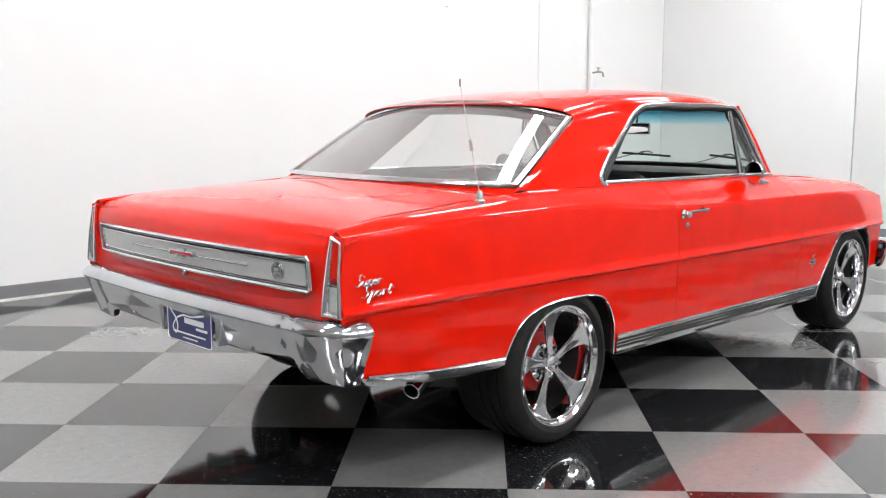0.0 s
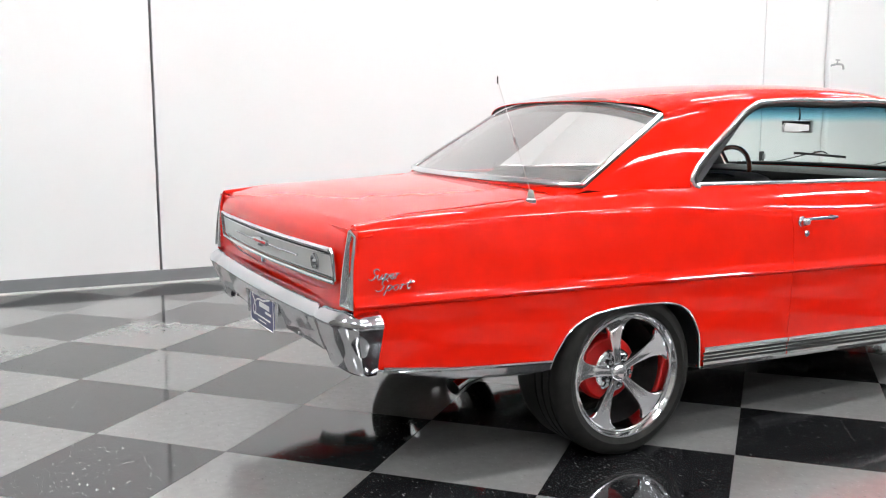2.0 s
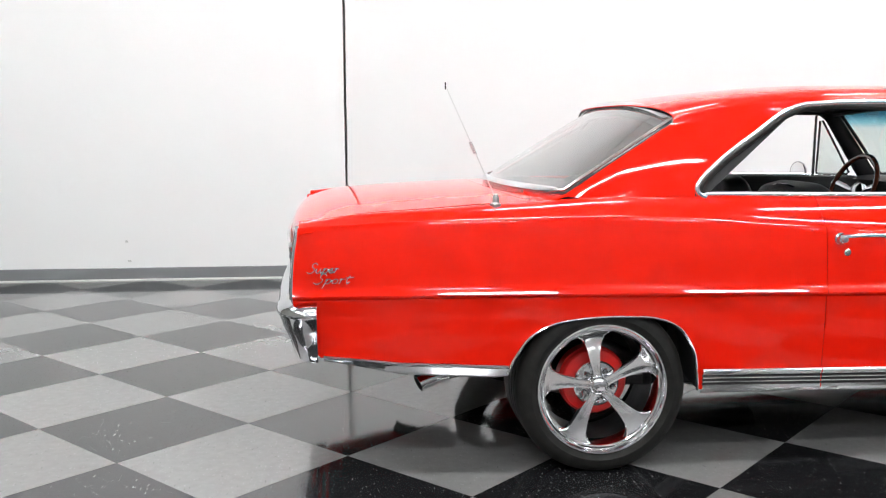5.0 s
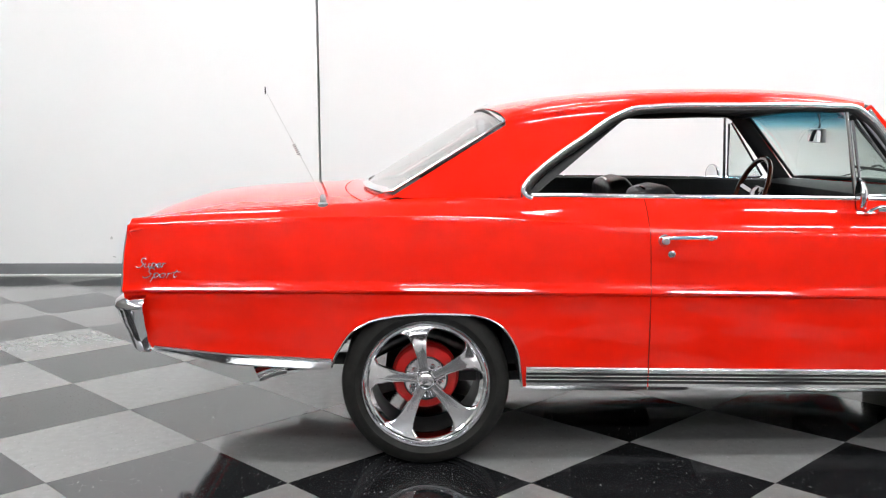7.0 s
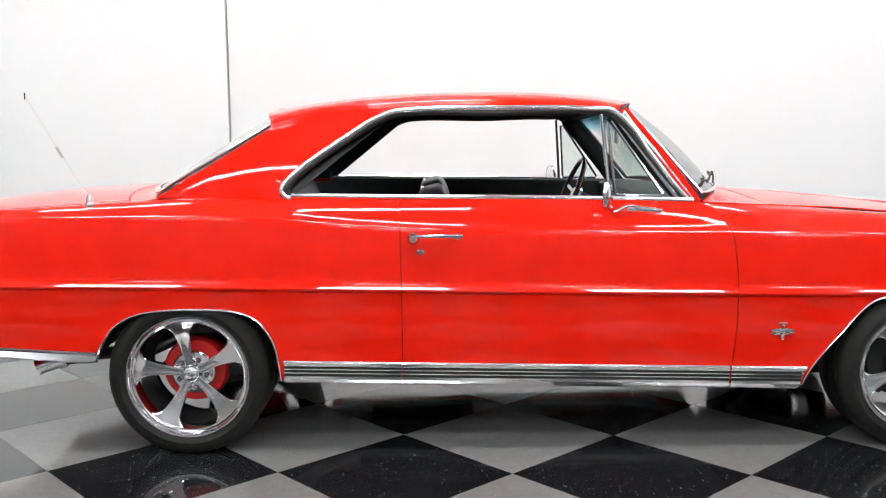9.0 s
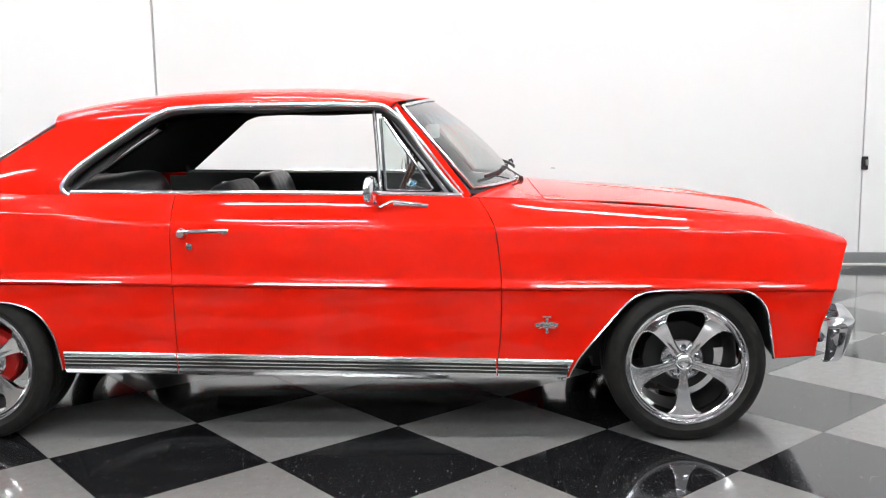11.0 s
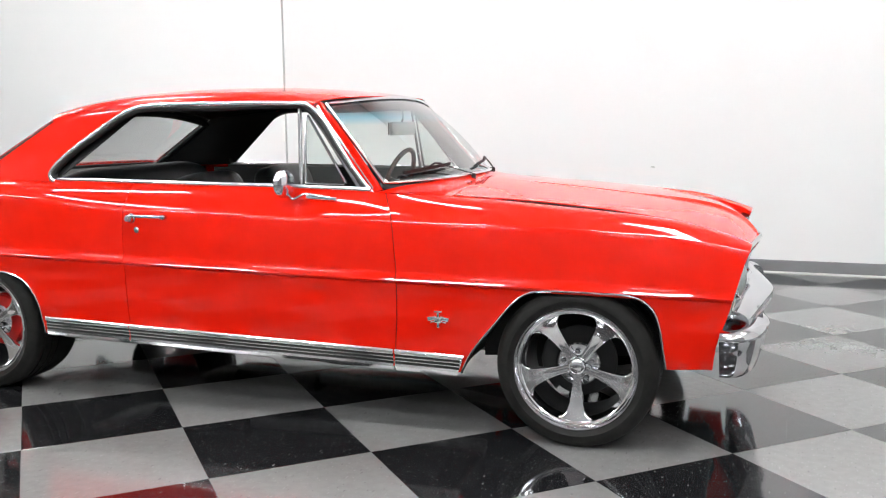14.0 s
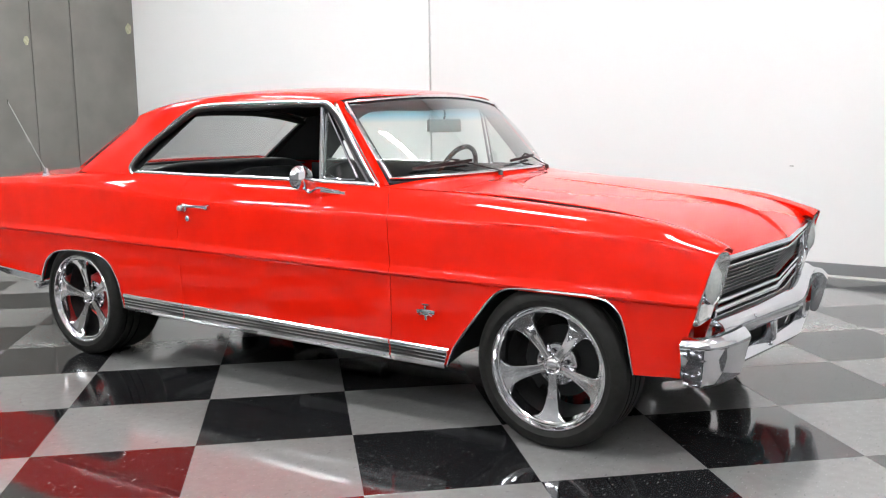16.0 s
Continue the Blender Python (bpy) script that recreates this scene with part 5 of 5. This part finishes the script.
def interior(car):
    vin = new("cabin")
    vin.parent = car
    vin["label"] = "black vinyl cabin lining"
    # floor, headliner, side linings
    part("cabin_floor", box((0.95, 0, 0.30), (2.2, 1.44, 0.04), 0.01), BLACK, vin)
    rows = []
    for k in range(13):
        u = k / 12
        x = 0.33 + (1.72 - 0.33) * u
        zc = ROOF_Z(x) - 0.03
        rows.append([Vector((x, 0.655 * v, zc - 0.045 * abs(v) ** 3)) for v in np.linspace(-1, 1, 13)])
    bm = bmesh.new()
    add_grid(bm, rows)
    part("headliner", bm, BLACK, vin, sharp=80, solid=0.004)
    for s in (-1, 1):
        bm = bmesh.new()
        add_grid(bm, [[Vector((x, s * (YI(x) - 0.045 + d), z if k else ZI(x) - 0.012)) for k, (z, d) in enumerate(((0.95, 0.0), (0.80, -0.015), (0.62, -0.02), (0.34, -0.01)))] for x in np.linspace(0.30, 1.98, 12)])
        part("door_lining", bm, BLACK, vin, sharp=60, solid=0.01)
        # sail inner trim
        bm = bmesh.new()
        add_grid(bm, [[Vector((-0.06, s * 0.715, 0.985)).lerp(Vector((0.40, s * 0.765, 0.985)), u).lerp(Vector((0.33, s * 0.64, 1.262)).lerp(Vector((0.80, s * 0.648, 1.302)), u), v) for v in np.linspace(0, 1, 7)] for u in np.linspace(0, 1, 7)])
        part("pillar_trim", bm, BLACK, vin, solid=0.004)
        part("screen_pillar_trim", sweep([Vector((1.940, s * 0.696, 0.95)), Vector((1.655, s * 0.640, 1.30))], ring(0.040, 0.014, 10), up=(0, 1, 0)), BLACK, vin)
    part("header_trim", sweep([ws_top(v) + Vector((-0.03, 0, -0.012)) for v in np.linspace(-0.97, 0.97, 15)], ring(0.025, 0.014, 8)), BLACK, vin)
    # package tray and rear seat
    bm = bmesh.new()
    add_grid(bm, [[Vector((x + (0.14 * (abs(v)) ** 2.2 if x < 0 else 0), 0.70 * v, z)) for v in np.linspace(-1, 1, 11)] for x, z in ((-0.25, 0.992), (0.0, 0.985), (0.24, 0.975))])
    part("package_tray", bm, BLACK, vin, solid=0.01)
    def pad(name, c, size, rot, parent, ribs=0):
        bm = bmesh.new()
        n = 14
        add_box(bm, (0, 0, 0), (1, 1, 1))
        bmesh.ops.subdivide_edges(bm, edges=bm.edges, cuts=n, use_grid_fill=True)
        for v in bm.verts:
            q = v.co * 2
            l = (abs(q.x) ** 5 + abs(q.y) ** 5 + abs(q.z) ** 5) ** 0.2
            q = q / l
            rib = 0.0 if not ribs else 0.010 * abs(math.sin(q.y * ribs * math.pi / 2)) * (1 - abs(q.z) ** 4)
            v.co = Vector((q.x * (size[0] / 2 + rib), q.y * size[1] / 2, q.z * size[2] / 2))
        bmesh.ops.transform(bm, matrix=Matrix.Translation(c) @ Euler(rot).to_matrix().to_4x4(), verts=bm.verts)
        return part(name, bm, SEAT_VINYL, parent, sharp=60)
    rs = new("rear_seat")
    rs.parent = car
    rs["label"] = "black pleated vinyl rear bench"
    pad("backrest", (0.30, 0, 0.80), (0.16, 1.28, 0.44), (0, -0.28, 0), rs, 9)
    pad("cushion", (0.52, 0, 0.56), (0.50, 1.28, 0.16), (0, -0.06, 0), rs)
    for s in (-1, 1):
        fs = new("front_seat")
        fs.parent = car
        fs["label"] = "black vinyl bucket seat with a rounded low back"
        pad("backrest", (0.985, s * 0.37, 0.79), (0.13, 0.50, 0.44), (0, -0.26, 0), fs, 6)
        pad("cushion", (1.27, s * 0.37, 0.56), (0.52, 0.52, 0.15), (0, -0.08, 0), fs)
        part("seat_base", box((1.25, s * 0.37, 0.42), (0.40, 0.40, 0.2), 0.02), DARK, fs)
        part("seat_trim", sweep(smooth_path([(0.945, s * 0.37 + 0.25, 0.66), (0.915, s * 0.37 + 0.245, 0.90), (0.905, s * 0.37 + 0.17, 0.958), (0.905, s * 0.37 - 0.17, 0.958), (0.915, s * 0.37 - 0.245, 0.90), (0.945, s * 0.37 - 0.25, 0.66)], 40), ring(0.004, 0.006, 8), up=(1, 0, 0)), CHROME, fs)
    part("console", box((1.35, 0, 0.48), (0.75, 0.16, 0.18), 0.03), BLACK, vin)
    # dash
    rows = []
    for v in np.linspace(-1, 1, 17):
        front = ws_low(v * 0.96)
        rows.append([front + Vector((0.0, 0, -0.02)), Vector((front.x - 0.10, 0.70 * v, 0.978)), Vector((1.90 - 0.03 * v * v, 0.70 * v, 0.972)), Vector((1.855 - 0.02 * v * v, 0.70 * v, 0.955)), Vector((1.85, 0.70 * v, 0.90)), Vector((1.88, 0.70 * v, 0.78)), Vector((1.95, 0.70 * v, 0.60))])
    bm = bmesh.new()
    add_grid(bm, rows)
    part("dashboard", bm, BLACK, vin, "black padded dashboard", sharp=60, solid=0.006)
    part("firewall", box((2.06, 0, 0.62), (0.04, 1.4, 0.62), 0.01), DARK, vin)
    # steering wheel
    sw = new("steering_wheel")
    sw.parent = car
    sw["label"] = "wood-rimmed steering wheel with bright spokes"
    c = Vector((1.630, 0.36, 0.918))
    ax = Vector((-0.93, 0, 0.37)).normalized()
    e1 = Vector((0, 1, 0))
    e2 = ax.cross(e1) * -1
    if e2.z < 0:
        e2 = -e2
    R = 0.182
    part("rim", sweep([c + (e1 * math.cos(a) + e2 * math.sin(a)) * R for a in np.linspace(0, 2 * math.pi, 49)[:-1]], ring(0.0135, 0.0125, 10), up=tuple(ax), closed=True), WOOD, sw, "dark wood rim")
    for a in (math.pi / 2 + math.pi, math.pi * 0.06, math.pi * 0.94):
        d = e1 * math.cos(a) + e2 * math.sin(a)
        part("spoke", sweep([c - ax * 0.03 + d * 0.03, c - ax * 0.012 + d * 0.10, c + d * (R - 0.006)], ring(0.014, 0.003, 8), up=tuple(ax)), CHROME, sw)
    bm = bmesh.new()
    add_lathe(bm, [(0.05, -0.02), (0.05, 0.01), (0.03, 0.022), (0.0, 0.026)], 28, "z")
    bmesh.ops.transform(bm, matrix=Matrix.Translation(c - ax * 0.03) @ ax.to_track_quat("Z", "Y").to_matrix().to_4x4(), verts=bm.verts)
    part("horn_cap", bm, CHROME, sw)
    part("column", sweep([c - ax * 0.02, c - ax * 0.40], ring(0.03, 0.03, 14), up=(0, 1, 0)), BLACK, sw)
    # inside mirror
    im = new("inside_mirror")
    im.parent = car
    im["label"] = "inside mirror on a curved stalk"
    tilt = Matrix.Rotation(radians(-9), 3, "Z")
    part("mirror_glass", box((1.785, 0.008, 1.202), (0.006, 0.215, 0.055), 0.002, tilt), MIRROR, im)
    part("housing", box((1.798, 0.008, 1.202), (0.018, 0.225, 0.064), 0.007, tilt), BRUSHED, im)
    part("stalk", sweep(smooth_path([(1.79, 0, 1.21), (1.805, 0, 1.255), (1.795, 0, 1.30), (1.76, 0, 1.335)], 14), ring(0.005, 0.005, 8), up=(0, 1, 0)), CHROME, im)


def door_mirrors(car):
    for s in (-1, 1):
        m = new("door_mirror")
        m.parent = car
        m["label"] = "round chrome door mirror on a slender arm"
        c = Vector((1.600, s * 0.828, 0.988))
        turn = Matrix.Translation(c) @ Matrix.Rotation(s * radians(16), 4, "Z") @ Matrix.Translation(-c)
        bm = bmesh.new()
        add_lathe(bm, [(0.054, -0.014), (0.058, -0.010), (0.058, -0.004), (0.055, 0.003), (0.045, 0.012), (0.028, 0.018), (0.012, 0.0205), (0.0, 0.021)], 36, "x", c)
        bmesh.ops.transform(bm, matrix=turn, verts=bm.verts)
        part("shell", bm, CHROME, m)
        bm = lathe([(0.053, -0.0125), (0.0, -0.0125)], 36, "x", c)
        bmesh.ops.transform(bm, matrix=turn, verts=bm.verts)
        part("mirror_glass", bm, MIRROR, m)
        foot = on_side(s, 1.735, 0.935)
        part("arm", sweep(smooth_path([c + Vector((0.012, 0, -0.045)), c + Vector((0.02, -s * 0.012, -0.06)), foot + Vector((-0.05, s * 0.018, 0.012)), foot + Vector((0.0, s * 0.008, 0.004)), foot + Vector((0.055, s * 0.004, -0.002))], 24), ring(0.0085, 0.006, 10)), CHROME, m)
        part("foot", sweep([on_side(s, x, 0.933 - (x - 1.68) * 0.05, 0.003) for x in (1.68, 1.72, 1.78, 1.815)], ring(0.004, 0.007, 8)), TRIM, m)


def underbody(car):
    u = new("underbody")
    u.parent = car
    u["label"] = "black underbody with exhaust and axle"
    part("floor_pan", box((1.3, 0, 0.29), (1.75, 1.5, 0.05), 0.01), DARK, u)
    part("rear_pan", box((-0.60, 0, 0.45), (0.62, 1.4, 0.06), 0.02), DARK, u)
    part("front_pan", box((2.8, 0, 0.36), (0.95, 0.95, 0.10), 0.02), DARK, u)
    part("engine_bay_block", box((2.75, 0, 0.58), (1.1, 0.98, 0.4), 0.02), DARK, u)
    part("trunk_block", box((-0.55, 0, 0.66), (0.92, 0.98, 0.42), 0.02), DARK, u)
    bm = bmesh.new()
    add_sweep(bm, [(AXLE_R, -0.66, HUB_Z), (AXLE_R, 0.66, HUB_Z)], ring(0.038, 0.038, 14))
    add_lathe(bm, [(0.0, -0.14), (0.10, -0.10), (0.14, 0), (0.10, 0.10), (0.0, 0.14)], 20, "y", (AXLE_R, 0, HUB_Z))
    part("rear_axle", bm, DARK, u)
    part("crossmember", box((2.55, 0, 0.24), (0.12, 0.95, 0.08), 0.01), DARK, u)
    part("transmission_mount", box((1.95, 0, 0.22), (0.22, 0.5, 0.08), 0.02), DARK, u)
    for s in (-1, 1):
        part("exhaust_pipe", sweep(smooth_path([(2.3, s * 0.30, 0.24), (1.9, s * 0.36, 0.205), (1.2, s * 0.38, 0.205), (0.5, s * 0.40, 0.21), (0.25, s * 0.50, 0.32), (0.0, s * 0.52, 0.42), (-0.25, s * 0.58, 0.34)], 40), ring(0.027, 0.027, 12), up=(0, 1, 0)), STEEL, u)
        part("muffler", sweep([(0.62, s * 0.40, 0.225), (0.66, s * 0.40, 0.225), (1.1, s * 0.38, 0.225), (1.14, s * 0.38, 0.225)], ring(0.10, 0.05, 18), up=(0, 0, 1)), DARK, u)
        part("frame_rail", sweep([(2.35, s * 0.46, 0.28), (3.25, s * 0.46, 0.34)], [(-0.03, -0.04), (0.03, -0.04), (0.03, 0.04), (-0.03, 0.04)]), DARK, u)
        part("control_arm", sweep([(2.80, s * 0.40, 0.25), (2.80, s * 0.68, 0.25)], ring(0.03, 0.02, 8)), DARK, u)


def build_car():
    car = thing("car", "glossy red two-door hardtop coupe with chrome trim on a tiled floor", "car")
    for s in (-1, 1):
        car_side(car, s)
    greenhouse(car)
    rear_end(car)
    front_end(car)
    door_mirrors(car)
    interior(car)
    underbody(car)
    for s in (-1, 1):
        wheel(AXLE_R, s, True, car)
        wheel(AXLE_F, s, False, car)
    return car


def pipe_and_tap():
    """A painted pipe down the white wall with a tap on it."""
    p = thing("wall_pipe", "white painted pipe with a brass tap on the wall", "pipe")
    p.matrix_basis = ROOM
    part("pipe", sweep([(6.09, -0.035, 0.1), (6.09, -0.035, HIGH)], ring(0.03, 0.03, 14), up=(0, 1, 0)), WALL, p)
    part("tap", sweep(smooth_path([(6.10, -0.06, 1.80), (6.12, -0.12, 1.81), (6.17, -0.15, 1.80), (6.18, -0.155, 1.755)], 14), ring(0.011, 0.011, 10), up=(0, 1, 0.1)), STEEL, p)
    part("tap_handle", box((6.13, -0.12, 1.855), (0.06, 0.015, 0.012), 0.004), STEEL, p)
    part("tap_stem", sweep([(6.12, -0.12, 1.81), (6.13, -0.12, 1.855)], ring(0.006, 0.008, 8), up=(0, 1, 0)), STEEL, p)


def latch():
    l = thing("door_latch", "small dark latch on the wall panel's edge", "latch")
    l.matrix_basis = ROOM
    bm = box((5.235, -0.012, 0.855), (0.05, 0.024, 0.11), 0.006)
    part("plate", bm, DARK, l)
    part("lever", box((5.245, -0.035, 0.86), (0.02, 0.03, 0.05), 0.005), STEEL, l)


def clip(poly, inside, cut):
    out = []
    for a, b in zip(poly, poly[1:] + poly[:1]):
        if inside(a):
            out.append(a)
        if inside(a) != inside(b):
            out.append(cut(a, b))
    return out


def floor_tiles():
    slab = part("floor", box(((X0 + X1) / 2, Y0 / 2, -0.053), (X1 - X0 + 0.3, -Y0 + 0.3, 0.1)), GROUT)
    slab.matrix_world = ROOM
    tagged(slab, "glossy black and grey checkerboard vinyl tile floor", "floor", kind="structure")
    inv = ROOM.inverted()
    back = slab.matrix_world.inverted()
    h = TILE / 2 - 0.0007
    def tile_mesh(name, mat):
        bm = bmesh.new()
        add_box(bm, (0, 0, -0.0015), (2 * h, 2 * h, 0.003), 0.0006)
        me = bpy.data.meshes.new(name)
        bm.to_mesh(me)
        bm.free()
        me.materials.append(mat)
        return me
    whole = {0: tile_mesh("tile_grey", TILE_LIGHT), 1: tile_mesh("tile_black", TILE_DARK)}
    cells = []
    for i in range(-30, 31):
        for j in range(-30, 31):
            m = LATTICE @ pose((i + 0.5) * TILE, (j + 0.5) * TILE, 0)
            cs = [inv @ (m @ Vector((a * h, b * h, 0))) for a, b in ((-1, -1), (1, -1), (1, 1), (-1, 1))]
            n_in = sum(X0 < c.x < X1 and Y0 < c.y < 0 for c in cs)
            if n_in:
                cells.append((((m.translation - Vector((1.2, -0.3, 0))).length), i, j, m, cs, n_in))
    cells.sort(key=lambda c: c[0])
    rest = {0: bmesh.new(), 1: bmesh.new()}
    made = 0
    rnd = random.Random(4)
    for d, i, j, m, cs, n_in in cells:
        kind = (i + j) % 2
        if n_in == 4 and made < 296:
            t = new("tile", whole[kind])
            t.parent = slab
            t.matrix_parent_inverse = back
            t.matrix_basis = m @ pose(0, 0, 0, rnd.uniform(-0.03, 0.03), rnd.uniform(-0.03, 0.03), 0)
            made += 1
            continue
        poly = [Vector((c.x, c.y, 0)) for c in cs]
        for ax, lim, sg in ((0, X0, 1), (0, X1, -1), (1, Y0, 1), (1, 0.0, -1)):
            poly = clip(poly, lambda p: sg * (p[ax] - lim) >= 0, lambda a, b: a.lerp(b, (lim - a[ax]) / (b[ax] - a[ax])))
            if not poly:
                break
        if len(poly) > 2:
            bm = rest[kind]
            top = [bm.verts.new(p) for p in poly]
            low = [bm.verts.new(p - Vector((0, 0, 0.003))) for p in poly]
            bm.faces.new(top)
            for a in range(len(top)):
                b = (a + 1) % len(top)
                bm.faces.new((top[a], low[a], low[b], top[b]))
    for kind, mat in ((0, TILE_LIGHT), (1, TILE_DARK)):
        o = part("outer_tiles", rest[kind], mat, slab, sharp=30)
        tagged(o, kind="stuff")


def wall_scuffs():
    rnd = random.Random(9)
    for x, z, w, h in ((2.65, 0.836, 0.022, 0.008), (3.845, 2.365, 0.025, 0.007), (-2.62, 0.32, 0.012, 0.014), (-2.60, 0.158, 0.016, 0.010)):
        m = thing("wall_scuff", "small faint grey scuff on the white studio wall", "scuff", "wall scuffs")
        m.matrix_basis = ROOM @ pose(x, -0.0015, z)
        bm = bmesh.new()
        rim = []
        for k in range(16):
            a = k / 16 * 2 * math.pi
            r = rnd.uniform(0.6, 1.25)
            rim.append(bm.verts.new((w * r * math.cos(a), 0, h * r * math.sin(a))))
        bm.faces.new(rim)
        part("smear", bm, SCUFF, m, solid=0.002, out=(0, 1, 0))
    # pale yellow patches that paint two light reflections onto the grey wall
    for y, z, r0 in ((-0.07, 2.43, 0.045), (-1.44, 2.21, 0.035)):
        m = thing("paint_dab", "small pale yellow patch painted as a light reflection on the grey panelled wall", "paint", "paint dabs")
        m.matrix_basis = ROOM @ pose(X0 + 0.0015, y, z)
        bm = bmesh.new()
        rim = [bm.verts.new((0, r0 * rnd.uniform(0.8, 1.15) * math.cos(k / 8 * math.pi), 1.5 * r0 * rnd.uniform(0.85, 1.1) * math.sin(k / 8 * math.pi))) for k in range(16)]
        bm.faces.new(rim)
        part("reflection_patch", bm, REFLECTION_SPOT, m, solid=0.002, out=(-1, 0, 0))


room()
ceiling_lights()
build_car()
pipe_and_tap()
latch()
wall_scuffs()
floor_tiles()
